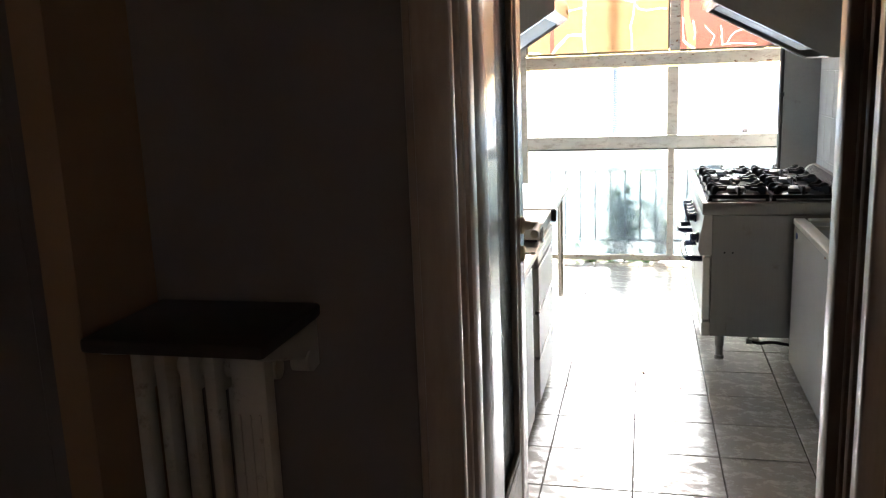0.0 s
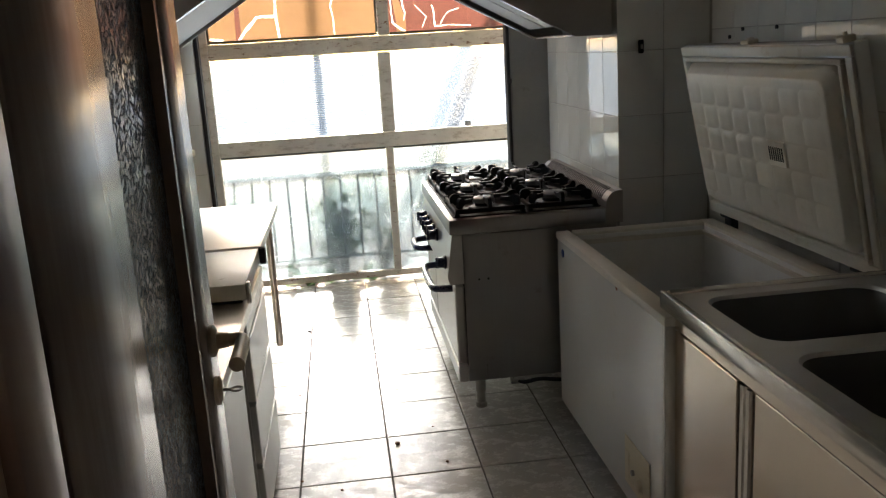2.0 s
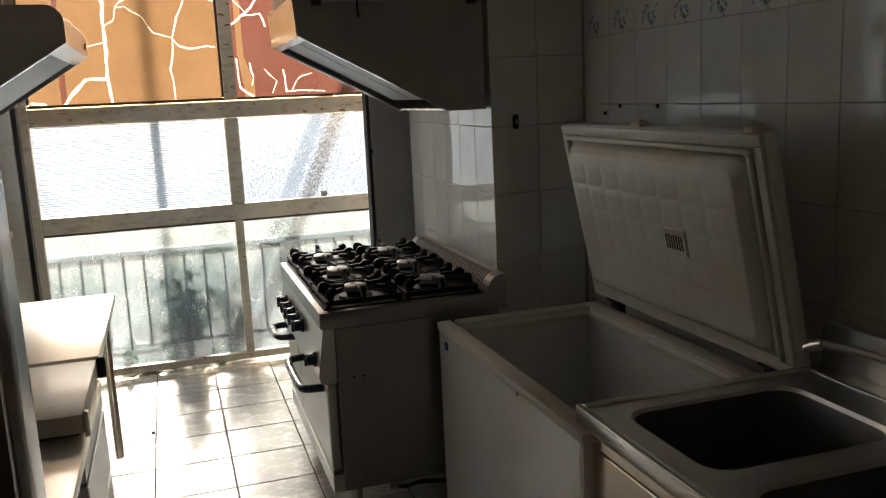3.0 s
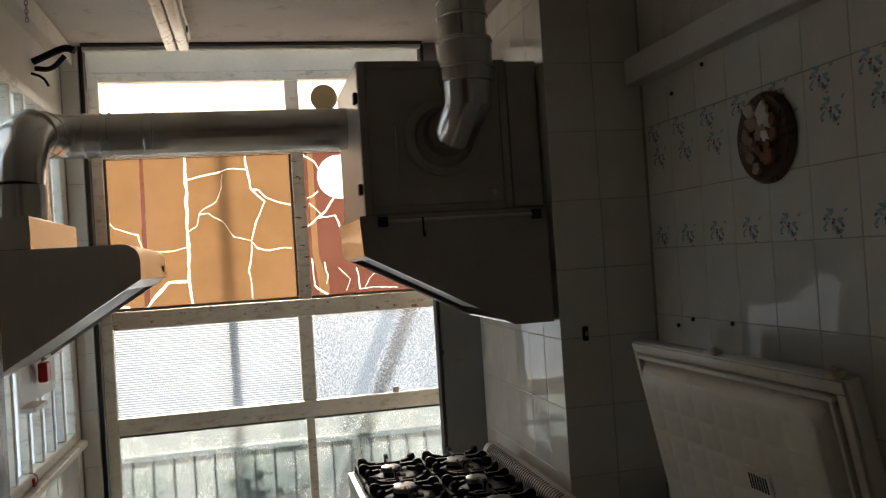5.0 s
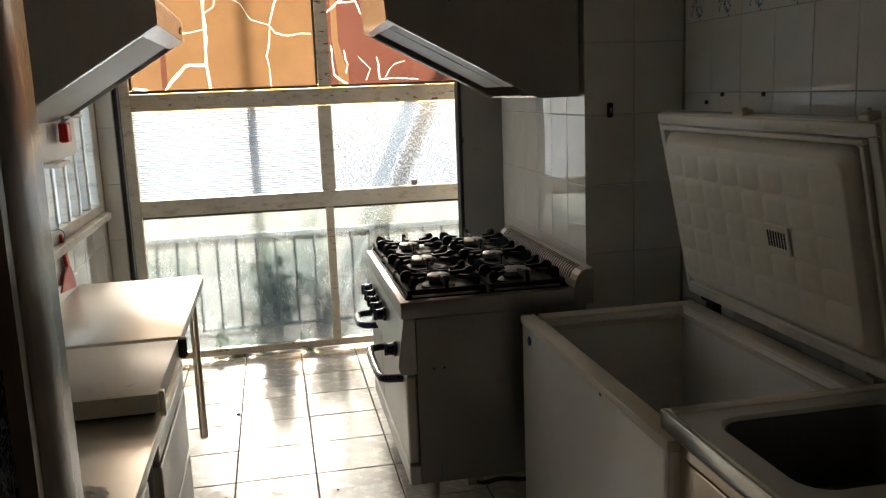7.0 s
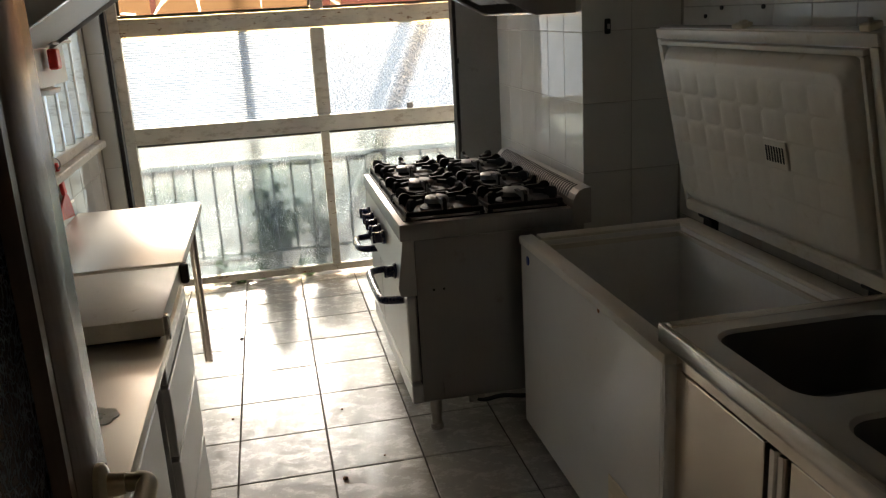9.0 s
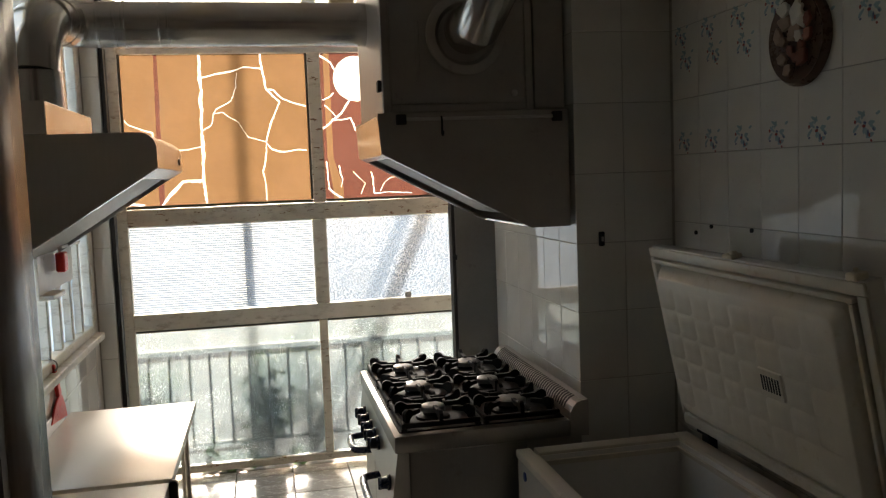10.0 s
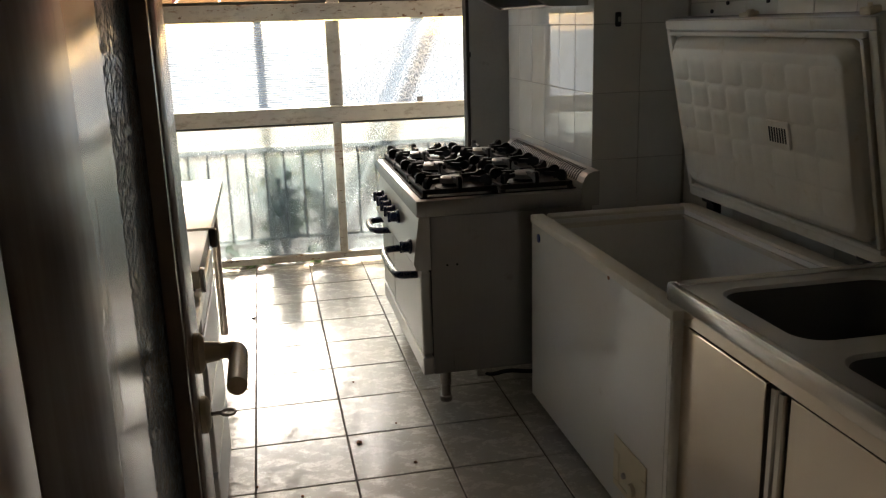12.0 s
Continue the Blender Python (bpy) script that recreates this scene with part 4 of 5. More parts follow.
fb.append(part("front_plate", box(0.450, 0.998, 5.292, 5.2995, 2.098, 2.656, 0.002), STEEL_DULL, fan))
for z in (2.15, 2.52):
    fb.append(part("hinge", box(0.396, 0.412, 5.30, 5.34, z, z + 0.045, 0.003), BLACK, fan))
fb.append(part("flange", lathe([(0.160, 5.2915), (0.160, 5.274), (0.150, 5.270), (0.125, 5.270), (0.110, 5.286)], (0.755, 0, 2.37), "y", 40), STEEL_DULL, fan, "round duct flange", True))
fb.append(part("handle_slot", box(0.555, 0.567, 5.284, 5.2915, 2.18, 2.42, 0.002), STEEL_DULL, fan))
fb.append(part("bolt", lathe([(0.014, 5.2915), (0.014, 5.287), (0.006, 5.284)], (0.955, 0, 2.135), "y", 12), STEEL, fan))
for o in fb:
    o.matrix_parent_inverse = finv
casing = thing("duct_casing", "dark sheet-metal casing between fan box and wall", "casing", at=(1.11, 5.7, 2.07))
for o in (part("case", box(1.045, 1.182, 5.33, 6.10, 2.07, 2.69, 0.004), STEEL_DULL, casing), part("front_panel", box(1.048, 1.179, 5.3205, 5.3295, 2.073, 2.687, 0.003), STEEL_DULL, casing)):
    o.matrix_parent_inverse = Matrix.Translation((-1.11, -5.7, -2.07))


def duct(name, points, r, label, rings=(), smooth=2):
    ob = thing(name, label, "duct", at=points[0])
    inv = Matrix.Translation(-Vector(points[0]))
    part("pipe", tube(points, r, 36, smooth), GALVANISED, ob, "", True).matrix_parent_inverse = inv
    for a, b, extra in rings:
        bm = rod(a, b, r + extra, seg=36)
        bmesh.ops.bevel(bm, geom=bm.edges[:], offset=0.002, affect="EDGES")
        part("joint_ring", bm, GALVANISED, ob, "", True).matrix_parent_inverse = inv
    return ob


duct("exhaust_duct", [(0.762, 5.283, 2.385), (0.775, 5.165, 2.39), (0.812, 5.09, 2.465), (0.812, 5.085, CEIL - 0.001)], 0.096, "galvanised spiral duct rising from the fan box to the ceiling",
     [((0.812, 5.085, z), (0.812, 5.085, z + h), e) for z, h, e in ((2.55, 0.17, 0.012), (2.60, 0.012, 0.016), (2.70, 0.012, 0.016), (2.80, 0.012, 0.005), (2.86, 0.010, 0.004), (2.96, 0.010, 0.004))], 0)
duct("cross_duct", [(0.412, 5.75, 2.49), (-0.66, 5.75, 2.49), (-0.79, 5.745, 2.49), (-0.836, 5.66, 2.485), (-0.838, 5.42, 2.45), (-0.838, 5.24, 2.38), (-0.838, 5.20, 2.22)], 0.094, "galvanised duct crossing the kitchen between the two hoods",
     [((x, 5.75, 2.49), (x + w, 5.75, 2.49), e) for x, w, e in ((-0.60, 0.014, 0.005), (-0.635, 0.012, 0.004), (-0.42, 0.010, 0.004), (-0.70, 0.012, 0.004), (-0.455, 0.008, 0.003))]
     + [((-0.838, 5.60, 2.477), (-0.838, 5.588, 2.475), 0.005), ((-0.838, 5.43, 2.452), (-0.838, 5.418, 2.449), 0.005)], 3)

# ---- left hood ----
lhood = thing("wall_hood", "stainless steel extractor hood with a rounded front over the work table", "range hood", at=(-0.8, 5.3, 1.99))
linv = Matrix.Translation((0.8, -5.3, -1.99))
arc = [(-0.455 + 0.055 * math.sin(a), 1.935 + 0.055 * math.cos(a)) for a in (math.pi / 2 * k / 8 for k in range(9))]
lprof = [(LEFT + 0.002, 1.99)] + arc + [(-0.400, 1.872), (LEFT + 0.002, 1.541)]
LH0, LH1 = 4.85, 5.72
inner = [(LEFT + 0.012, 1.983)] + [(x - 0.006, z - 0.005) for x, z in arc] + [(-0.406, 1.880), (-0.407, 1.872)]
for o in (part("end_panel", prism(lprof, "y", LH0, LH0 + 0.006), STEEL, lhood, "", True),
          part("end_panel", prism(lprof, "y", LH1 - 0.006, LH1), STEEL, lhood, "", True),
          part("cover", prism([(LEFT + 0.002, 1.99)] + arc + [(-0.400, 1.872)] + inner[::-1], "y", LH0 + 0.0065, LH1 - 0.0065), STEEL_TOP, lhood, "bright curved front and top", True),
          part("lip", prism([(-0.401, 1.871), (-0.455, 1.839), (-0.455, 1.846), (-0.408, 1.876)], "y", LH0 + 0.0065, LH1 - 0.0065), STEEL_TOP, lhood, "bright folded lip"),
          part("lip", prism([(-0.456, 1.838), (LEFT + 0.003, 1.543), (LEFT + 0.003, 1.551), (-0.456, 1.846)], "y", LH0 + 0.0065, LH0 + 0.05), STEEL_TOP, lhood, "bright folded lip"),
          part("grease_filter", prism([(-0.47, 1.845), (LEFT + 0.01, 1.558), (LEFT + 0.01, 1.578), (-0.47, 1.865)], "y", LH0 + 0.055, LH1 - 0.05), STEEL_DULL, lhood, "grey grease filter"),
          part("back_panel", box(LEFT + 0.001, LEFT + 0.008, LH0 + 0.0065, LH1 - 0.0065, 1.55, 1.983), STEEL, lhood),
          part("latch", box(-0.4, -0.396, 5.58, 5.61, 1.895, 1.92), BLACK, lhood),
          part("top_box", box(LEFT + 0.003, -0.735, LH0 + 0.02, LH1 - 0.08, 1.9905, 2.10, 0.003), STEEL_TOP, lhood, "bright box on top of the hood"),
          part("reducer", lathe([(0.098, 2.1005), (0.098, 2.12), (0.097, 2.20), (0.097, 2.23)], (-0.835, 5.20, 0), "z", 32), GALVANISED, lhood, "", True)):
    o.matrix_parent_inverse = linv

# ---- chest freezer ----
freezer = thing("chest_freezer", "white chest freezer with its lid standing open", "chest freezer", at=(1.12, 4.26, 0))
zinv = Matrix.Translation((-1.12, -4.26, 0))
FX0, FX1, FY0, FY1, FZ = 0.795, 1.47, 3.665, 4.86, 0.800
fz = []


def shell_box(x0, x1, y0, y1, z0, z1, wall, bevel=0.0):
    """An open box with thick walls and its floor, in one piece."""
    bm = bmesh.new()
    rings = [[bm.verts.new((x, y, z)) for x, y in ((x0 + d, y0 + d), (x1 - d, y0 + d), (x1 - d, y1 - d), (x0 + d, y1 - d))] for d, z in ((0, z0), (0, z1), (wall, z1), (wall, z0 + wall))]
    for lo, hi in zip(rings, rings[1:]):
        for i in range(4):
            bm.faces.new((lo[i], lo[(i + 1) % 4], hi[(i + 1) % 4], hi[i]))
    bm.faces.new(rings[0][::-1])
    bm.faces.new(rings[-1])
    bmesh.ops.recalc_face_normals(bm, faces=bm.faces[:])
    return bm


fz.append(part("cabinet", shell_box(FX0, FX1, FY0, FY1, 0.05, FZ - 0.03, 0.05), FREEZER, freezer))
fz.append(part("corner_trim", rod((FX0 + 0.018, FY0 + 0.014, 0.05), (FX0 + 0.018, FY0 + 0.014, FZ - 0.03), 0.0205, seg=18), FREEZER, freezer, "", True))
fz.append(part("liner", shell_box(FX0 + 0.052, FX1 - 0.052, FY0 + 0.052, FY1 - 0.052, 0.11, FZ - 0.012, 0.012), LINER, freezer, "smooth white inner liner"))
rim = join(box(FX0 - 0.006, FX0 + 0.05, FY0 - 0.006, FY1 + 0.006, FZ - 0.03, FZ, 0.006, 2), box(FX0 + 0.0505, FX0 + 0.066, FY0 + 0.05, FY1 - 0.05, FZ - 0.03, FZ - 0.010, 0.004, 2), box(FX1 - 0.06, FX1 + 0.006, FY0 - 0.006, FY1 + 0.006, FZ - 0.03, FZ, 0.006, 2),
           box(FX0 + 0.061, FX1 - 0.061, FY0 - 0.006, FY0 + 0.06, FZ - 0.03, FZ, 0.006, 2), box(FX0 + 0.061, FX1 - 0.061, FY1 - 0.06, FY1 + 0.006, FZ - 0.03, FZ, 0.006, 2))
step = shell_box(FX0 + 0.0665, FX1 - 0.0665, FY0 + 0.0665, FY1 - 0.0665, FZ - 0.05, FZ - 0.028, 0.012)
bmesh.ops.delete(step, geom=[f for f in step.faces if abs(f.normal.z) > 0.9 and f.calc_area() > 0.2], context="FACES")
fz.append(part("inner_ledge", step, LID_INNER, freezer, "narrow cream ledge inside the mouth"))
fz.append(part("rim", rim, LID_INNER, freezer, "cream plastic rim", True))
fz.append(part("badge", lathe([(0.017, 0), (0.017, -0.003), (0.013, -0.005)], (FX0, 4.775, 0.725), "x", 18), NAVY, freezer, "small dark oval badge", True))
fz.append(part("rust_spot", lathe([(0.009, 0), (0.007, -0.0015)], (FX0 - 0.001, 4.09, 0.766), "x", 10), RUST, freezer))
vent = part("vent_plate", join(box(FX0 - 0.006, FX0 - 0.001, 3.78, 4.01, 0.115, 0.135, 0.002), box(FX0 - 0.006, FX0 - 0.001, 3.78, 4.01, 0.235, 0.285, 0.002),
                              box(FX0 - 0.006, FX0 - 0.001, 3.78, 3.81, 0.1355, 0.2345, 0.002), box(FX0 - 0.006, FX0 - 0.001, 3.97, 4.01, 0.1355, 0.2345, 0.002)), CREAM, freezer, "cream plastic thermostat panel")
fz.append(vent)
fz.append(part("panel_recess", box(FX0 - 0.0035, FX0 - 0.001, 3.811, 3.969, 0.136, 0.234), CREAM, freezer))
fz.append(part("thermostat_knob", lathe([(0.022, 0), (0.020, -0.012), (0.006, -0.014)], (FX0 - 0.0035, 3.87, 0.165), "x", 18), CREAM, freezer, "", True))
fz.append(part("lock", lathe([(0.010, 0), (0.009, -0.008)], (FX0 - 0.0035, 3.93, 0.18), "x", 14), STEEL_DULL, freezer))
for y in (FY0 + 0.08, FY1 - 0.08):
    for x in (FX0 + 0.08, FX1 - 0.08):
        fz.append(part("foot", rod((x, y, 0), (x, y, 0.05), 0.022, seg=12), BLACK, freezer))
# lid, built lying flat with its hinge line on the y axis, then turned up
lid_m = Matrix.Translation((1.475, 0, 0.835)) @ Matrix.Rotation(radians(78.5), 4, "Y") @ Matrix.Translation((0, 0, 0))
LW = 0.70
LY_N = FY0 + 0.03


def rounded_loop(x0, x1, y0, y1, r, n=6):
    pts = []
    for cx, cy, a0 in ((x1 - r, y1 - r, 0), (x0 + r, y1 - r, 90), (x0 + r, y0 + r, 180), (x1 - r, y0 + r, 270)):
        pts += [(cx + r * math.cos(radians(a0 + 90 * k / n)), cy + r * math.sin(radians(a0 + 90 * k / n))) for k in range(n + 1)]
    return pts


def lid_part(name, bm, mat, label="", smooth=False, parent=None):
    bm.transform(lid_m)
    o = part(name, bm, mat, parent or freezer, label, smooth)
    fz.append(o)
    return o


lid = lid_part("lid", box(-LW, 0, LY_N - 0.006, FY1 + 0.006, 0.0, 0.045, 0.008, 2), FREEZER, "white lid standing open against the wall", True)
for e, w, z, nm, lb in ((0.004, 0.034, -0.012, "lid_frame", "cream lid edge"), (0.042, 0.016, -0.024, "gasket", "soft cream gasket")):
    ey0, ey1 = LY_N + e - 0.006, FY1 - e + 0.006
    for x0, x1, y0, y1 in ((-LW + e, -LW + e + w, ey0, ey1), (-e - w, -e, ey0, ey1),
                           (-LW + e + w + 0.0005, -e - w - 0.0005, ey0, ey0 + w), (-LW + e + w + 0.0005, -e - w - 0.0005, ey1 - w, ey1)):
        lid_part(nm, box(x0, x1, y0, y1, z, -0.0005, 0.005, 2), LID_INNER, lb, True, lid)


def lid_tray():
    """The raised lining: sloped sides with rounded corners round a flat field."""
    bm = bmesh.new()
    rings = []
    for inset, z, rad in ((0.062, -0.0005, 0.05), (0.064, -0.018, 0.05), (0.078, -0.034, 0.045), (0.084, -0.036, 0.045), (0.092, -0.046, 0.04), (0.102, -0.049, 0.035)):
        rings.append([bm.verts.new((x, y, z)) for x, y in rounded_loop(-LW + inset, -inset, LY_N + inset, FY1 - inset, rad)])
    for lo, hi in zip(rings, rings[1:]):
        n_ = len(lo)
        for k in range(n_):
            bm.faces.new((lo[k], lo[(k + 1) % n_], hi[(k + 1) % n_], hi[k])).smooth = True
    bm.faces.new(rings[-1])
    bmesh.ops.recalc_face_normals(bm, faces=bm.faces[:])
    return bm


lid_part("inner_tray", lid_tray(), LID_INNER, "", True, lid)
cols, rows_ = 8, 5
for i in range(cols):
    for j in range(rows_):
        y0, y1 = LY_N + 0.125 + i * 0.119, LY_N + 0.125 + i * 0.119 + 0.1175
        x0, x1 = -LW + 0.125 + j * 0.0905, -LW + 0.125 + j * 0.0905 + 0.089
        if i == 2 and j == 2:
            continue
        bm = bmesh.new()
        grid = [[bm.verts.new((x0 + (x1 - x0) * a / 6, y0 + (y1 - y0) * b / 6, -0.0485 - 0.0036 * (1 - abs(a / 3 - 1) ** 5) ** 0.7 * (1 - abs(b / 3 - 1) ** 5) ** 0.7)) for b in range(7)] for a in range(7)]
        for a in range(6):
            for b in range(6):
                bm.faces.new((grid[a][b], grid[a][b + 1], grid[a + 1][b + 1], grid[a + 1][b])).smooth = True
        lid_part("pad", bm, LID_INNER, "", True, lid)
vy, vx = LY_N + 0.125 + 2 * 0.119, -LW + 0.125 + 2 * 0.0905
lid_part("lamp_cover", box(vx, vx + 0.0875, vy, vy + 0.116, -0.0565, -0.049, 0.003), LID_INNER, "cream slotted cover", False, lid)
for k in range(7):
    lid_part("slot", box(vx + 0.02, vx + 0.068, vy + 0.013 + k * 0.0138, vy + 0.021 + k * 0.0138, -0.0575, -0.0563), BLACK, "", False, lid)
lid_part("lock_catch", join(box(-LW - 0.014, -LW - 0.0005, 4.28, 4.34, -0.01, 0.03, 0.004), box(-LW - 0.022, -LW - 0.012, 4.29, 4.31, 0.0, 0.02, 0.003)), CREAM, "cream plastic lock catch", False, lid)
lid_part("lid_clip", join(box(-LW - 0.02, -LW - 0.0005, LY_N + 0.01, LY_N + 0.05, -0.02, 0.02, 0.004), rod((-LW - 0.03, LY_N + 0.03, 0.0), (-LW - 0.0, LY_N + 0.03, 0.0), 0.006)), CREAM, "", False, lid)
for y in (FY0 + 0.12, FY1 - 0.16):
    fz.append(part("hinge", join(box(FX1 + 0.008, FX1 + 0.04, y, y + 0.06, 0.70, 0.86, 0.003), rod((1.475, y - 0.01, 0.835), (1.475, y + 0.07, 0.835), 0.012)), BLACK, freezer, "black lid hinge"))
for o in fz:
    if o.parent is freezer:
        o.matrix_parent_inverse = zinv

# ---- sink unit ----
sink = thing("sink_unit", "stainless steel double sink unit with sliding cabinet doors", "sink", at=(1.2, 2.95, 0))
sinv = Matrix.Translation((-1.2, -2.95, 0))
SX0, SX1, SY0, SY1, SZ = 0.79, 1.55, 2.20, 3.70, 0.862


def sink_top():
    """The sheet round two basins: cells with an opening, and plain strips between them."""
    bm = bmesh.new()
    for y0, y1 in ((3.205, 3.66), (2.74, 3.195)):
        hole = rounded_loop(0.875, 1.375, y0 + 0.03, y1 - 0.04, 0.07)
        cell = rounded_loop(SX0 + 0.02, SX1 - 0.06, y0 - 0.005, y1 + 0.005, 0.0001)
        a = [bm.verts.new((*q, SZ)) for q in cell]
        b = [bm.verts.new((*q, SZ - 0.002)) for q in hole]
        inner_ = [bm.verts.new((q[0] + (1.125 - q[0]) * 0.03, q[1] + ((y0 + y1) / 2 - q[1]) * 0.03, SZ - 0.012)) for q in hole]
        low = [bm.verts.new((q[0] + (1.125 - q[0]) * 0.10, q[1] + ((y0 + y1) / 2 - q[1]) * 0.10, SZ - 0.20)) for q in hole]
        n = len(a)
        for u, v in ((a, b), (b, inner_), (inner_, low)):
            for i in range(n):
                bm.faces.new((u[i], u[(i + 1) % n], v[(i + 1) % n], v[i]))
        bm.faces.new(low)
    # deep basin faces take the steel with shade in its colour
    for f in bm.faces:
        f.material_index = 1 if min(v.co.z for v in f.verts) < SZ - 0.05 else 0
    bmesh.ops.recalc_face_normals(bm, faces=bm.faces[:])
    for f in bm.faces:
        if f.calc_center_median().z > SZ - 0.02 and f.normal.z < 0:
            f.normal_flip()
    return bm


sk = []
sk.append(part("basin_sheet", sink_top(), (STEEL, SHADED_BASIN_STEEL), sink, "brushed steel sheet with two deep basins", True))
edge = join(box(SX0, SX0 + 0.021, SY0, SY1, SZ - 0.045, SZ + 0.006, 0.006, 2), box(SX0 + 0.0205, SX1 - 0.06, SY1 - 0.035, SY1, SZ - 0.045, SZ + 0.006, 0.006, 2),
            box(SX1 - 0.0605, SX1, SY0, SY1, SZ - 0.045, SZ + 0.006, 0.004), box(SX0 + 0.0205, SX1 - 0.061, SY0, 2.735, SZ - 0.03, SZ))
sk.append(part("rim", edge, STEEL_TOP, sink, "bright rounded steel rim", True))
sk.append(part("apron", box(0.822, 0.832, SY0, SY1 - 0.012, 0.765, SZ - 0.046), STEEL_WORN, sink))
sk.append(part("carcass", join(box(0.84, 1.54, SY1 - 0.032, SY1 - 0.012, 0.08, SZ - 0.047), box(0.84, 1.54, SY0 + 0.01, SY0 + 0.03, 0.08, SZ - 0.047), box(1.52, 1.54, SY0 + 0.031, SY1 - 0.033, 0.08, SZ - 0.047), box(0.84, 1.519, SY0 + 0.031, SY1 - 0.033, 0.08, 0.10)), STEEL_DULL, sink))
sk.append(part("door", box(0.824, 0.838, 3.285, SY1 - 0.014, 0.10, 0.755, 0.002), STEEL_WORN, sink, "worn steel sliding door"))
sk.append(part("door", box(0.828, 0.839, 2.72, 3.20, 0.10, 0.755, 0.002), STEEL_WORN, sink, "worn steel sliding door"))
sk.append(part("door", box(0.824, 0.838, 2.215, 2.70, 0.10, 0.755, 0.002), STEEL_WORN, sink, "worn steel sliding door"))
# black sheet standing in for shade between the sliding doors
sk.append(part("door_gap", box(0.8395, 0.8405, 2.22, SY1 - 0.034, 0.10, 0.764), BLACK, sink))
for y in (3.222, 3.252):
    sk.append(part("door_pull", prism([(0.839, y - 0.010), (0.822, y - 0.006), (0.820, y + 0.006), (0.839, y + 0.012)], "z", 0.10, 0.755), STEEL_TOP, sink))
sk.append(part("upstand", box(SX1 + 0.001, SX1 + 0.03, SY0, SY1, SZ - 0.04, SZ + 0.13, 0.006, 2), STEEL, sink, "steel splash strip along the wall", True))
for x in (0.87, 1.49):
    for y in (SY0 + 0.06, SY1 - 0.06):
        sk.append(part("leg", rod((x, y, 0), (x, y, 0.08), 0.02, seg=14), STEEL_DULL, sink))
for y in (3.43, 2.965):
    sk.append(part("drain", lathe([(0.045, SZ - 0.1985), (0.04, SZ - 0.195), (0.012, SZ - 0.1965)], (1.125, y, 0), "z", 20), STEEL_TOP, sink))
for o in sk:
    o.matrix_parent_inverse = sinv
faucet = thing("kitchen_tap", "chrome swivel tap with a dark spout over the sinks", "tap", at=(1.5, 3.2, SZ + 0.006))
for o in (part("base", lathe([(0.028, SZ + 0.0065), (0.026, SZ + 0.03), (0.018, SZ + 0.04), (0.018, SZ + 0.08)], (1.505, 3.20, 0), "z", 20), STEEL_TOP, faucet, "", True),
          part("spout", tube([(1.505, 3.20, SZ + 0.07), (1.50, 3.24, SZ + 0.10), (1.47, 3.45, SZ + 0.115), (1.445, 3.60, SZ + 0.105)], 0.011, 12, 2), STEEL_DULL, faucet, "dark spout", True),
          part("nozzle", rod((1.448, 3.575, SZ + 0.108), (1.436, 3.625, SZ + 0.085), 0.016, 0.014, 16), STEEL_TOP, faucet, "", True),
          part("lever", box(1.495, 1.515, 3.13, 3.20, SZ + 0.081, SZ + 0.093, 0.004), STEEL_TOP, faucet)):
    o.matrix_parent_inverse = Matrix.Translation((-1.5, -3.2, -SZ - 0.006))

# ---- left work tables ----
table = thing("work_table", "stainless steel work table with round legs", "table", at=(-0.71, 5.2, 0))
tinv = Matrix.Translation((0.71, -5.2, 0))
tb = [part("tabletop", box(LEFT + 0.015, -0.405, 4.725, 5.72, 0.835, 0.872, 0.006, 2), TABLE_TOP, table, "", True)]
for x, y, foot in ((LEFT + 0.07, 4.78, 0), (LEFT + 0.07, 5.62, 0), (-0.455, 4.78, 0), (-0.455, 5.63, 0.158)):
    tb.append(part("leg", rod((x, y, foot), (x, y, 0.834), 0.018, seg=16), STEEL_WORN, table, "leg stopping short of the floor" if foot else "", True))
tb.append(part("back_edge", box(LEFT + 0.002, LEFT + 0.0145, 4.725, 5.72, 0.835, 0.93, 0.003), STEEL, table))
for o in tb:
    o.matrix_parent_inverse = tinv

unit = thing("drawer_counter", "stainless steel counter with a stack of drawers", "counter", at=(-0.71, 3.85, 0))
uinv = Matrix.Translation((0.71, -3.85, 0))
UY0, UY1 = 2.98, 4.715
ub = [part("countertop", box(LEFT + 0.015, -0.408, UY0, UY1, 0.762, 0.798, 0.006, 2), TABLE_TOP, unit, "", True),
      part("far_side", box(LEFT + 0.03, -0.425, UY1 - 0.02, UY1 - 0.002, 0.03, 0.761), STEEL, unit),
      part("near_side", box(LEFT + 0.03, -0.425, UY0 + 0.002, UY0 + 0.02, 0.03, 0.761), STEEL, unit),
      part("partition", box(LEFT + 0.03, -0.428, 3.90, 3.915, 0.03, 0.761), STEEL, unit),
      part("partition", box(LEFT + 0.03, -0.428, 4.06, 4.075, 0.03, 0.761), STEEL, unit),
      # back panel near black: the cabinet's inner shade put into its colour
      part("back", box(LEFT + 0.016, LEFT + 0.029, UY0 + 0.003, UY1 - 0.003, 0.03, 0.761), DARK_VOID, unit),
      part("bottom", box(LEFT + 0.03, -0.43, UY0 + 0.021, UY1 - 0.021, 0.03, 0.05), STEEL, unit),
      part("door", box(-0.427, -0.412, UY0 + 0.02, 3.895, 0.06, 0.75, 0.003), STEEL, unit, "steel cabinet door"),
      part("front_strip", box(-0.427, -0.410, 4.08, UY1 - 0.003, 0.712, 0.760, 0.003), STEEL, unit)]
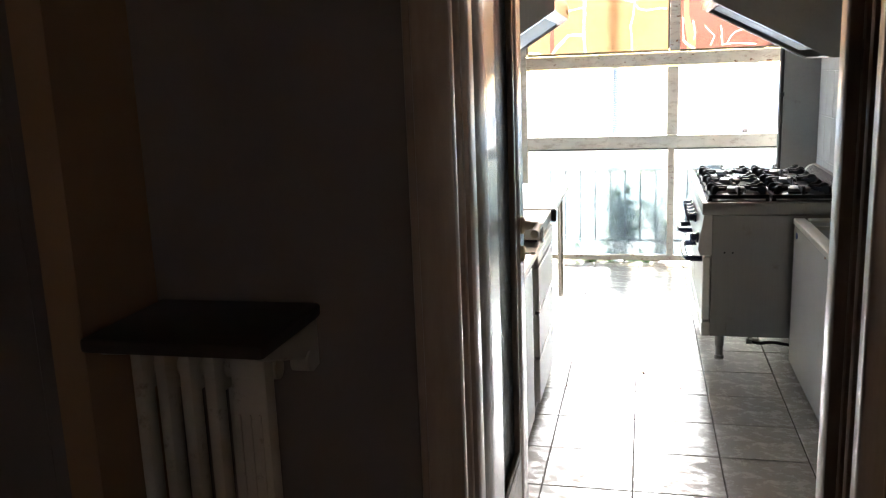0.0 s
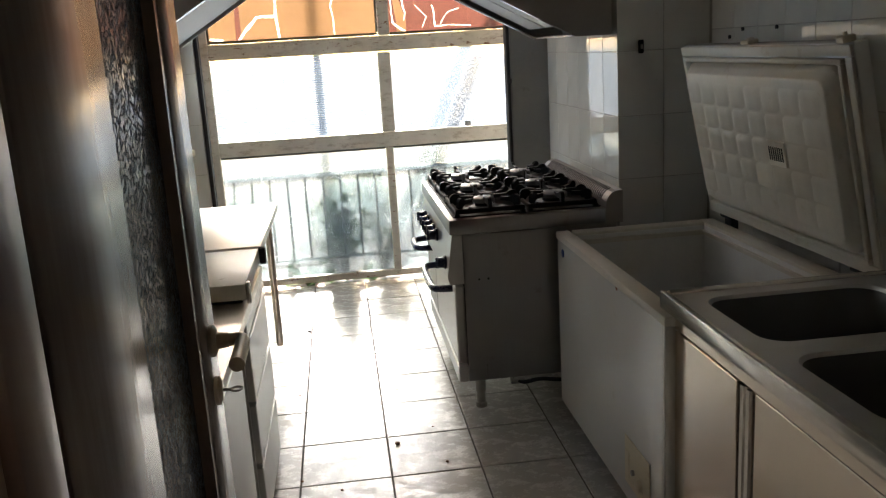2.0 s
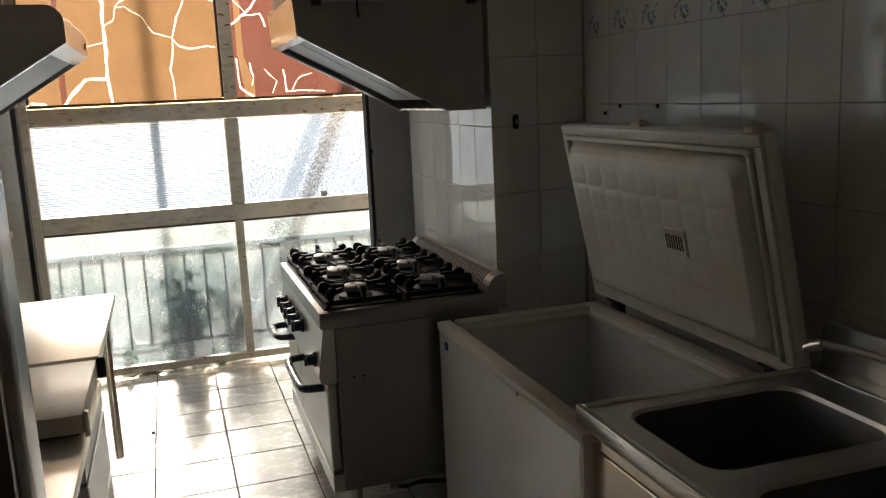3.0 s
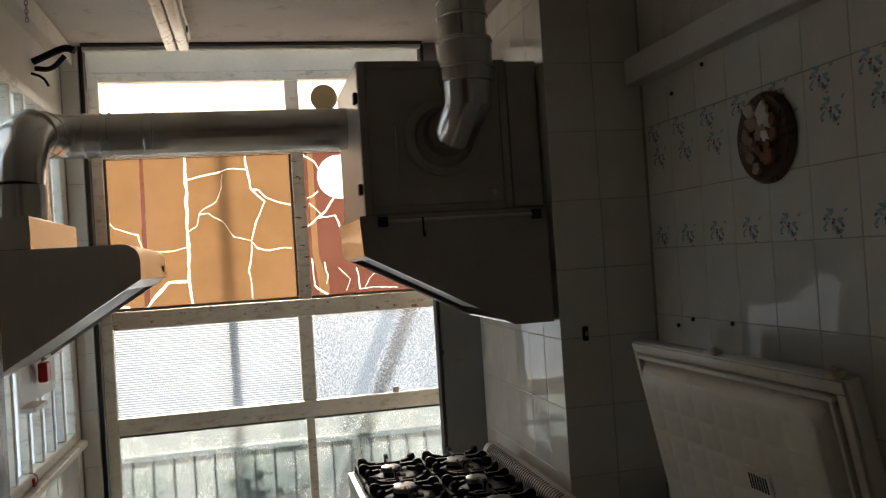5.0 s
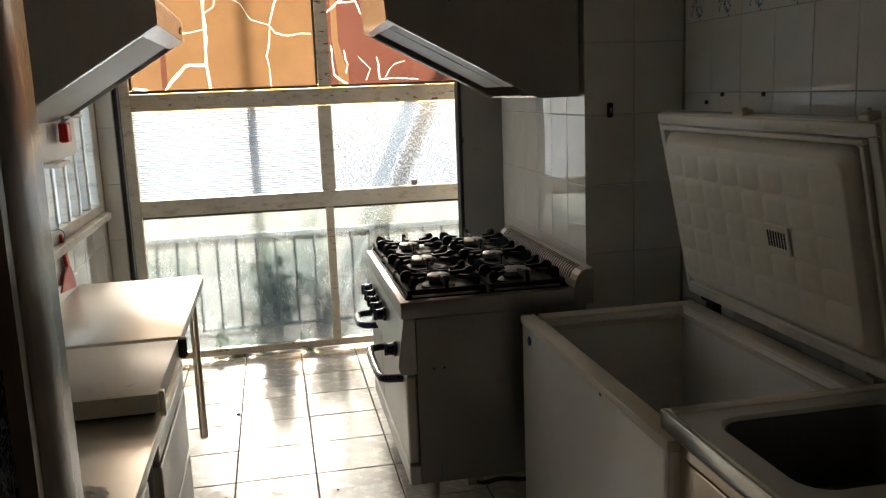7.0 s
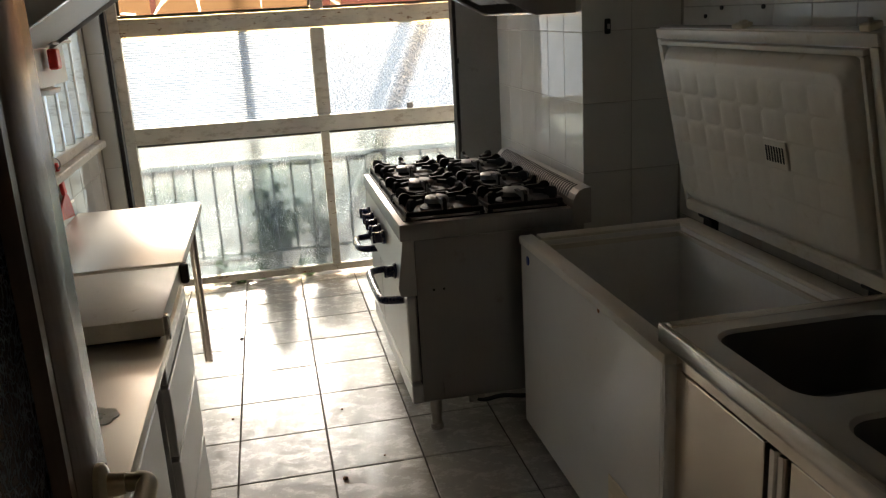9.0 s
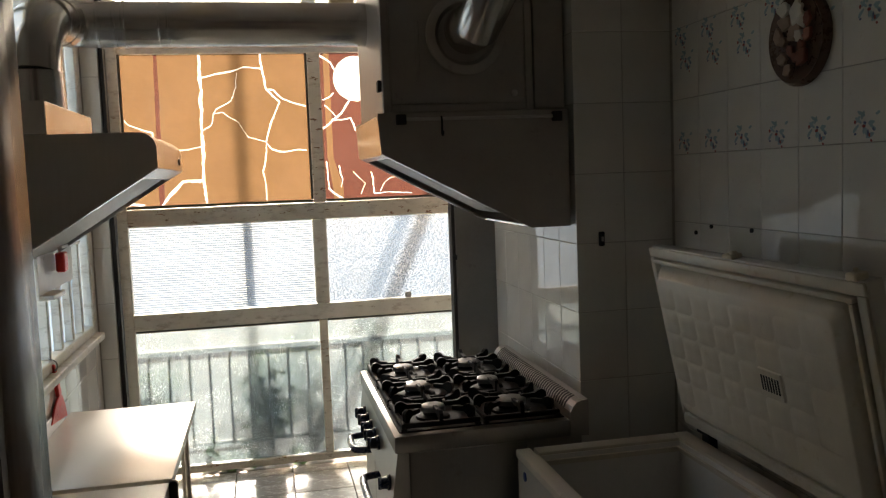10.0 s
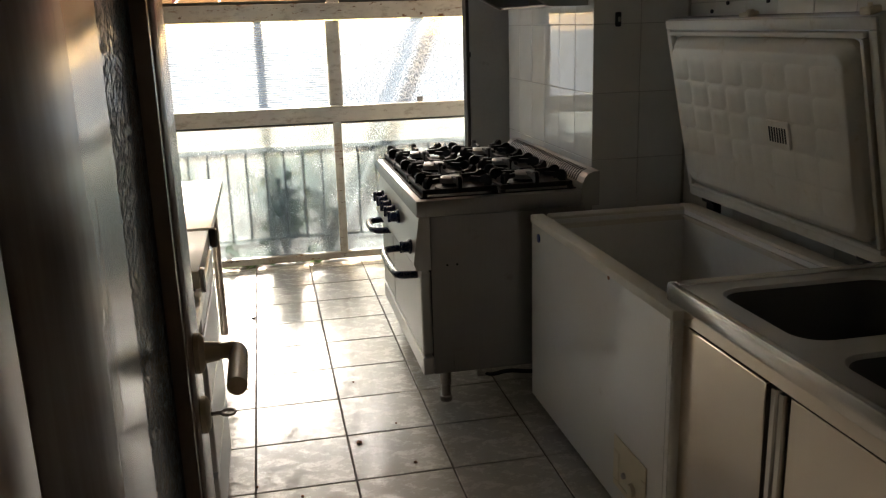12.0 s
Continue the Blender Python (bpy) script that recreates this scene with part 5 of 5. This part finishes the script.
for z0, z1 in ((0.50, 0.70), (0.28, 0.485), (0.06, 0.265)):
    d = part("drawer", box(-0.60, -0.408, 4.085, UY1 - 0.025, z0, z1, 0.003), STEEL, unit, "steel drawer front")
    part("drawer_pull", prism([(-0.4075, z1 - 0.002), (-0.398, z1 - 0.004), (-0.398, z1 - 0.03), (-0.402, z1 - 0.03), (-0.4075, z1 - 0.012)], "y", 4.09, UY1 - 0.03), BLACK, d).matrix_parent_inverse = uinv
    ub.append(d)
for o in ub:
    o.matrix_parent_inverse = uinv
for x in (-0.46, LEFT + 0.06):
    for y in (UY0 + 0.05, UY1 - 0.05):
        part("foot", rod((x, y, 0), (x, y, 0.03), 0.02, seg=12), BLACK, unit).matrix_parent_inverse = uinv

slab = thing("cutting_board", "thick cream cutting board with steel end brackets on the counter", "cutting board", at=(-0.71, 4.44, 0.798))
for o in (part("board", box(LEFT + 0.03, -0.412, 4.175, 4.70, 0.815, 0.868, 0.004, 2), BOARD, slab, "", True),
          part("bracket", box(-0.4115, -0.398, 4.18, 4.205, 0.80, 0.872, 0.003), STEEL_TOP, slab, "steel end bracket"),
          part("bracket", box(-0.4115, -0.385, 4.675, 4.705, 0.81, 0.876, 0.006), BLACK, slab, "black rubber corner cap"),
          part("runner", box(LEFT + 0.05, -0.43, 4.21, 4.23, 0.7985, 0.8145), BLACK, slab),
          part("runner", box(LEFT + 0.05, -0.43, 4.62, 4.64, 0.7985, 0.8145), BLACK, slab)):
    o.matrix_parent_inverse = Matrix.Translation((0.71, -4.44, -0.798))


def doily(x, y, r):
    mat_ = thing("counter_mat", "small grey-white flower-shaped mat on the counter", "mat", at=(x, y, 0.7985))
    inv = Matrix.Translation((-x, -y, -0.7985))
    part("centre", lathe([(r * 0.30, 0.7985), (r * 0.30, 0.801), (r * 0.1, 0.801)], (x, y, 0), "z", 18), LID_INNER, mat_).matrix_parent_inverse = inv
    for k in range(8):
        a = k * math.pi / 4
        cx, cy = x + r * 0.66 * math.cos(a), y + r * 0.66 * math.sin(a)
        part("petal", lathe([(r * 0.30, 0.7985), (r * 0.30, 0.8005), (r * 0.12, 0.801)], (cx, cy, 0), "z", 12), LID_INNER, mat_).matrix_parent_inverse = inv


doily(-0.52, 3.74, 0.055)
doily(-0.56, 3.63, 0.05)

# ---- small things, left wall ----
spatula = thing("red_spatula", "red plastic spatula hanging from a wall hook", "spatula", at=(-0.91, 5.55, 0.95))
blade = prism([(5.40, 0.905), (5.66, 0.875), (5.635, 0.93), (5.60, 0.975), (5.575, 0.99), (5.54, 0.985), (5.47, 0.955)], "x", -0.925, -0.916, 0.002)
grip = prism([(5.535, 0.984), (5.58, 0.988), (5.535, 1.085), (5.505, 1.125), (5.49, 1.12), (5.51, 1.06)], "x", -0.928, -0.913, 0.003)
for o in (part("blade", blade, RED, spatula), part("handle", grip, RED, spatula),
          part("hook", tube([(LEFT + 0.002, 5.49, 1.15), (-0.905, 5.49, 1.14), (-0.900, 5.49, 1.115), (-0.912, 5.49, 1.10)], 0.003, 6, 2), STEEL_DULL, spatula)):
    o.matrix_parent_inverse = Matrix.Translation((0.91, -5.55, -0.95))
rack = thing("wall_rack", "white plastic rack with red and blue clips beside the window", "rack", at=(-0.90, 5.6, 1.45))
for o in (part("tray", box(LEFT + 0.013, -0.865, 5.36, 5.56, 1.395, 1.415, 0.003), WHITE_PLASTIC, rack), part("backplate", box(LEFT + 0.0125, LEFT + 0.02, 5.36, 5.95, 1.416, 1.66), WHITE_PLASTIC, rack),
          part("shelf", box(LEFT + 0.021, -0.875, 5.60, 5.95, 1.575, 1.587, 0.002), WHITE_PLASTIC, rack),
          part("red_clip", box(-0.905, -0.87, 5.60, 5.67, 1.48, 1.56, 0.006), RED, rack, "red plastic clip"),
          part("blue_clip", box(-0.905, -0.87, 5.76, 5.80, 1.588, 1.65, 0.006), NAVY, rack, "blue plastic clip"),
          part("blue_clip", box(-0.905, -0.87, 5.84, 5.88, 1.588, 1.65, 0.006), NAVY, rack, "blue plastic clip")):
    o.matrix_parent_inverse = Matrix.Translation((0.90, -5.6, -1.45))
chain = tagged(part("chain", join(*[tube([(-0.80 + (0.006 * math.sin(a) if k % 2 else 0), 5.3 + (0 if k % 2 else 0.006 * math.sin(a)), CEIL - 0.012 - k * 0.016 + 0.011 * math.cos(a)) for a in (2 * math.pi * j / 8 for j in range(9))], 0.002, 5, 0) for k in range(14)]), STEEL_DULL, None), "short rusty chain hanging from the ceiling", "chain")
for name, pts, r in (("thick_cable", [(LEFT + 0.005, 5.95, 2.86), (-0.88, 5.94, 2.88), (-0.79, 5.93, 2.92), (-0.75, 5.92, 2.90)], 0.016), ("thick_cable", [(LEFT + 0.005, 5.99, 2.84), (-0.86, 5.98, 2.83), (-0.80, 5.97, 2.89)], 0.012),
                     ("thin_cable", [(LEFT + 0.005, 5.91, 2.80), (-0.88, 5.90, 2.78), (-0.86, 5.90, 2.74)], 0.006)):
    tagged(part(name, tube(pts, r, 8, 2), IRON, None, smooth=True), "old dark cable end sticking out of the wall", "cable", "cable ends on the wall")

# ---- ceiling lamp ----
lamp = thing("fluorescent_lamp", "switched-off fluorescent batten lamp with a yellowed cover on the ceiling", "lamp", at=(-0.335, 5.7, CEIL))
for o in (part("batten", box(-0.40, -0.27, 5.10, 6.30, CEIL - 0.035, CEIL - 0.001, 0.004), WHITE_PLASTIC, lamp),
          part("diffuser", join(box(-0.392, -0.337, 5.11, 6.29, CEIL - 0.095, CEIL - 0.0355, 0.018, 3), box(-0.333, -0.278, 5.11, 6.29, CEIL - 0.095, CEIL - 0.0355, 0.018, 3)), LAMP_COVER, lamp, "yellowed ribbed cover", True),
          part("clip", box(-0.276, -0.268, 6.05, 6.08, CEIL - 0.06, CEIL - 0.03, 0.002), BLACK, lamp), part("clip", box(-0.402, -0.394, 6.05, 6.08, CEIL - 0.06, CEIL - 0.03, 0.002), BLACK, lamp)):
    o.matrix_parent_inverse = Matrix.Translation((0.335, -5.7, -CEIL))

# ---- right wall things ----
plate = thing("wall_plate", "round brown decorative plate covered with sea shells on the tiled wall", "wall plate", at=(RIGHT - 0.01, 4.36, 2.20))
pinv = Matrix.Translation((-RIGHT + 0.01, -4.36, -2.20))
rim_bm = lathe([(0.150, RIGHT - 0.0065), (0.150, RIGHT - 0.020), (0.140, RIGHT - 0.034), (0.125, RIGHT - 0.024), (0.03, RIGHT - 0.022)], (0, 4.36, 2.20), "x", 36)
part("dish", rim_bm, PLATE_BROWN, plate, "", True).matrix_parent_inverse = pinv
rnd = random.Random(11)
for k in range(17):
    a, r = k * 2.4 + 0.4, 0.100 * math.sqrt((k + 0.3) / 17)
    cy, cz, s = 4.36 + r * math.cos(a), 2.20 + r * math.sin(a), rnd.uniform(0.022, 0.034) + (0.014 if k in (3, 8, 11) else 0)
    fan_pts = [(s * (0.75 + 0.25 * abs(math.sin(b * 4.5))) * math.cos(b), s * (0.75 + 0.25 * abs(math.sin(b * 4.5))) * math.sin(b)) for b in (math.pi * j / 14 for j in range(15))] + [(0, -s * 0.55)]
    bm = prism(fan_pts, "x", 0, -0.010 - 0.006 * rnd.random(), 0.002)
    bm.transform(Matrix.Translation((RIGHT - 0.0245 - 0.0006 * k, cy, cz)) @ Matrix.Rotation(rnd.uniform(0, 6.28), 4, "X"))
    part("shell", bm, (SHELL, LID_INNER, SHELL_RED, SHELL, SHELL_RED)[k % 5], plate, "", True).matrix_parent_inverse = pinv
sw = thing("wall_switch", "small dark switch box on the tiled pier", "switch", at=(1.30, COL_Y - 0.01, 1.53))
part("box", box(1.283, 1.307, COL_Y - 0.022, COL_Y - 0.006, 1.495, 1.555, 0.004), IRON, sw).matrix_parent_inverse = Matrix.Translation((-1.30, -COL_Y + 0.01, -1.53))
part("toggle", box(1.290, 1.300, COL_Y - 0.030, COL_Y - 0.0225, 1.515, 1.535, 0.002), STEEL_DULL, sw).matrix_parent_inverse = Matrix.Translation((-1.30, -COL_Y + 0.01, -1.53))
for y, z in ((4.93, 1.575), (4.65, 1.575), (4.98, 2.47), (4.74, 2.53), (5.05, 1.545)):
    tagged(part("wall_plug", rod((RIGHT - 0.012, y, z), (RIGHT - 0.005, y, z), 0.008, seg=10), BLACK, None), "small dark screw plug set in the tiled wall", "screw plug", "plugs in the wall")

# ---- hall: radiator under its shelf ----
radiator = thing("radiator", "old cream column radiator against the hall wall", "radiator", at=(-0.64, 1.6, 0))
rinv = Matrix.Translation((0.64, -1.6, 0))
for k in range(5):
    x = -0.761 + k * 0.0435 + (0.024 if k == 4 else 0)
    w = 0.062 if k == 4 else 0.022
    col = box(x - w / 2, x + w / 2, 1.51, 1.545, 0.10, 1.165, 0.006, 2) if k == 4 else join(box(x - w / 2, x + w / 2, 1.51, 1.545, 0.10, 1.165, 0.006, 2), box(x - w / 2, x + w / 2, 1.585, 1.62, 0.10, 1.165, 0.006, 2), box(x - w / 2 + 0.003, x + w / 2 - 0.003, 1.52, 1.61, 1.08, 1.16, 0.009, 2), box(x - w / 2 + 0.003, x + w / 2 - 0.003, 1.52, 1.61, 0.08, 0.15, 0.009, 2))
    part("column", col, RADIATOR, radiator, "", True).matrix_parent_inverse = rinv
for z in (0.115, 1.12):
    part("header_pipe", rod((-0.79, 1.565, z), (-0.532, 1.565, z), 0.018, seg=14), RADIATOR, radiator, "", True).matrix_parent_inverse = rinv
for x in (-0.765, -0.545):
    part("foot", box(x - 0.012, x + 0.012, 1.53, 1.60, 0, 0.099, 0.003), RADIATOR, radiator).matrix_parent_inverse = rinv
for k in range(3):
    x = -0.582 + k * 0.018
    part("flute", box(x - 0.002, x + 0.002, 1.5065, 1.5095, 0.14, 1.06), RADIATOR, radiator).matrix_parent_inverse = rinv
shelf = thing("radiator_shelf", "dark wooden shelf on carved brackets above the radiator", "shelf", at=(-0.65, 1.57, 1.18))
shinv = Matrix.Translation((0.65, -1.57, -1.18))
part("board", box(-0.806, -0.497, 1.435, HALL_Y - 0.002, 1.178, 1.203, 0.007, 2), WOOD_SHELF, shelf, "", True).matrix_parent_inverse = shinv
for x in (-0.79, -0.518):
    prof = [(HALL_Y - 0.003, 1.177), (HALL_Y - 0.003, 1.09), (HALL_Y - 0.03, 1.085), (HALL_Y - 0.05, 1.10), (HALL_Y - 0.06, 1.118), (HALL_Y - 0.10, 1.132), (HALL_Y - 0.15, 1.146), (HALL_Y - 0.20, 1.162), (HALL_Y - 0.215, 1.177)]
    part("bracket", prism(prof, "x", x - 0.012, x + 0.012, 0.003), RADIATOR, shelf, "pale carved bracket").matrix_parent_inverse = shinv
    part("scroll", lathe([(0.018, x - 0.016), (0.018, x + 0.016), (0.010, x + 0.019)], (0, HALL_Y - 0.05, 1.112), "x", 18), RADIATOR, shelf, "", True).matrix_parent_inverse = shinv

# ---- crumbs on the floor ----
for k, (x, y, r) in enumerate(((-0.34, 6.29, 0.011), (0.06, 4.70, 0.010), (-0.36, 5.33, 0.005), (0.24, 4.50, 0.006), (-0.32, 4.47, 0.005), (0.22, 4.83, 0.004), (-0.17, 4.37, 0.005), (0.10, 5.28, 0.005))):
    bm = bmesh.new()
    bmesh.ops.create_icosphere(bm, subdivisions=2, radius=r)
    for v in bm.verts:
        v.co *= 1 + 0.35 * noise.noise(v.co * 180 + Vector((k, 0, 0)))
        v.co.z = max(v.co.z, -0.5 * r) * 0.7
    bm.transform(Matrix.Translation((x, y, 0.36 * r)) @ Matrix.Rotation(k, 4, "Z"))
    tagged(part("crumb", bm, BLACK if k == 0 else RUST, None, smooth=True), "small dark crumb of dirt on the tiled floor", "crumb", "crumbs on the floor")

# ---- tiles: floor, then walls ----


def tile_mesh(name, w, h, axis, mat, thick=0.006, bevel=0.0018):
    if axis == "z":
        bm = box(-w / 2, w / 2, -h / 2, h / 2, -thick, 0, 0)
    elif axis == "x":
        bm = box(0, thick, -w / 2, w / 2, -h / 2, h / 2, 0)
    else:
        bm = box(-w / 2, w / 2, 0, thick, -h / 2, h / 2, 0)
    bmesh.ops.bevel(bm, geom=bm.edges[:], offset=bevel, segments=1, affect="EDGES")
    me = bpy.data.meshes.new(name)
    bm.to_mesh(me)
    bm.free()
    me.materials.append(mat)
    return me


def lay(parent, name, axis, place, us, vs, mat, gap, rnd, jitter=0.0006):
    """Tiles between the joint lines us and vs. place(u, v, off) gives the middle of a tile's face."""
    cache = {}
    for u0, u1 in zip(us, us[1:]):
        for v0, v1 in zip(vs, vs[1:]):
            w, h = round(u1 - u0 - gap, 4), round(v1 - v0 - gap, 4)
            if w < 0.01 or h < 0.01:
                continue
            if (w, h) not in cache:
                cache[(w, h)] = tile_mesh(name, w, h, axis, mat)
            ob = new(name, cache[(w, h)])
            ob.parent = parent
            ob.location = place((u0 + u1) / 2, (v0 + v1) / 2, rnd.uniform(-jitter, jitter))
            ob.rotation_euler = tuple(rnd.gauss(0, 0.0009) for _ in range(3))


def joints(lo, hi, start, step):
    out = [lo]
    k = math.ceil((lo - start) / step + 1e-6)
    while start + k * step < hi - 1e-6:
        if start + k * step > lo + 0.004:
            out.append(start + k * step)
        k += 1
    return out + [hi]


TILE = 0.345
rnd = random.Random(5)
lay(floor, "floor_tile", "z", lambda u, v, o: (u, v, o), joints(LEFT, RIGHT + 0.02, 0.02, TILE), joints(DOOR_Y - 0.4, WIN_Y - 0.03, 4.43, TILE), FLOOR_TILE, 0.006, rnd, 0.0003)
ROWS_C = joints(0.0, CEIL, 1.795, 0.288)
ROWS_R = [z for z in joints(0.0, 1.86, 1.582, 0.288)] + [2.085, 2.373, 2.661, 2.949, CEIL]
lay(wall_column, "wall_tile", "y", lambda u, v, o: (u, COL_Y - 0.0025 + o, v), joints(STOVE_X + 0.001, RIGHT, 1.405, 0.216), ROWS_C, WALL_TILE, 0.0022, rnd)
lay(wall_column, "wall_tile", "x", lambda u, v, o: (STOVE_X + o, u, v), joints(COL_Y - 0.004, NIB_Y, COL_Y, 0.214), ROWS_C, WALL_TILE, 0.0022, rnd)
lay(nib_left, "wall_tile", "y", lambda u, v, o: (u, NIB_Y - 0.0025 + o, v), [LEFT + 0.006, -0.846], ROWS_C, WALL_TILE, 0.0022, rnd)
RIGHT_COLS = joints(DOOR_Y + 0.02, COL_Y - 0.008, COL_Y - 0.008, 0.214)
lay(wall_right, "wall_tile", "x", lambda u, v, o: (RIGHT - 0.0025 + o, u, v), RIGHT_COLS, ROWS_R, WALL_TILE_WORN, 0.0022, rnd)
wl = bpy.data.objects["wall_left_front"]
lay(wl, "wall_tile", "x", lambda u, v, o: (LEFT - 0.0035 + o, u, v), joints(3.0, W2[0], 5.1, 0.214), joints(0.8, 2.6, 1.795, 0.288), WALL_TILE, 0.0022, rnd)
wu = bpy.data.objects["wall_left_under"]
lay(wu, "wall_tile", "x", lambda u, v, o: (LEFT - 0.0035 + o, u, v), joints(W2[0], W2[1], 5.1, 0.214), joints(0.0, W2[2] - 0.036, 1.795, 0.288), WALL_TILE, 0.0022, rnd)

# printed motifs on the right wall


def motif_mesh(kind, mat):
    """Brush dabs of a small flower spray: leaves, petals or dots."""
    bm = bmesh.new()
    r = random.Random(kind + 20)
    for k in range((14, 4, 4)[kind - 1]):
        y, z, a = r.gauss(0, 0.022), r.gauss(0, 0.022), r.uniform(0, 3.14)
        s_, w = ((0.015, 0.006), (0.006, 0.005), (0.009, 0.004))[kind - 1]
        s_ *= r.uniform(0.6, 1.3)
        ring = []
        for i in range(10):
            u, v = s_ * math.cos(6.283 * i / 10), w * math.sin(6.283 * i / 10) * r.uniform(0.7, 1.2)
            ring.append(bm.verts.new((-0.0003 * kind - 0.00002 * k, y + u * math.cos(a) - v * math.sin(a), z + u * math.sin(a) + v * math.cos(a))))
        bm.faces.new(ring)
    me = bpy.data.meshes.new("printed_motif")
    bm.to_mesh(me)
    bm.free()
    me.materials.append(mat)
    return me


motifs = [motif_mesh(1, TEAL_PRINT), motif_mesh(2, RED_PRINT), motif_mesh(3, NAVY_PRINT)]
for u0, u1 in zip(RIGHT_COLS, RIGHT_COLS[1:]):
    for z in (1.91, 2.235, 2.335):
        for m in motifs:
            ob = new("printed_motif", m)
            ob.parent = wall_right
            ob.location = (RIGHT - 0.0042, (u0 + u1) / 2 + (0.02 if z > 2.3 else -0.02 if z > 2.0 else 0), z)
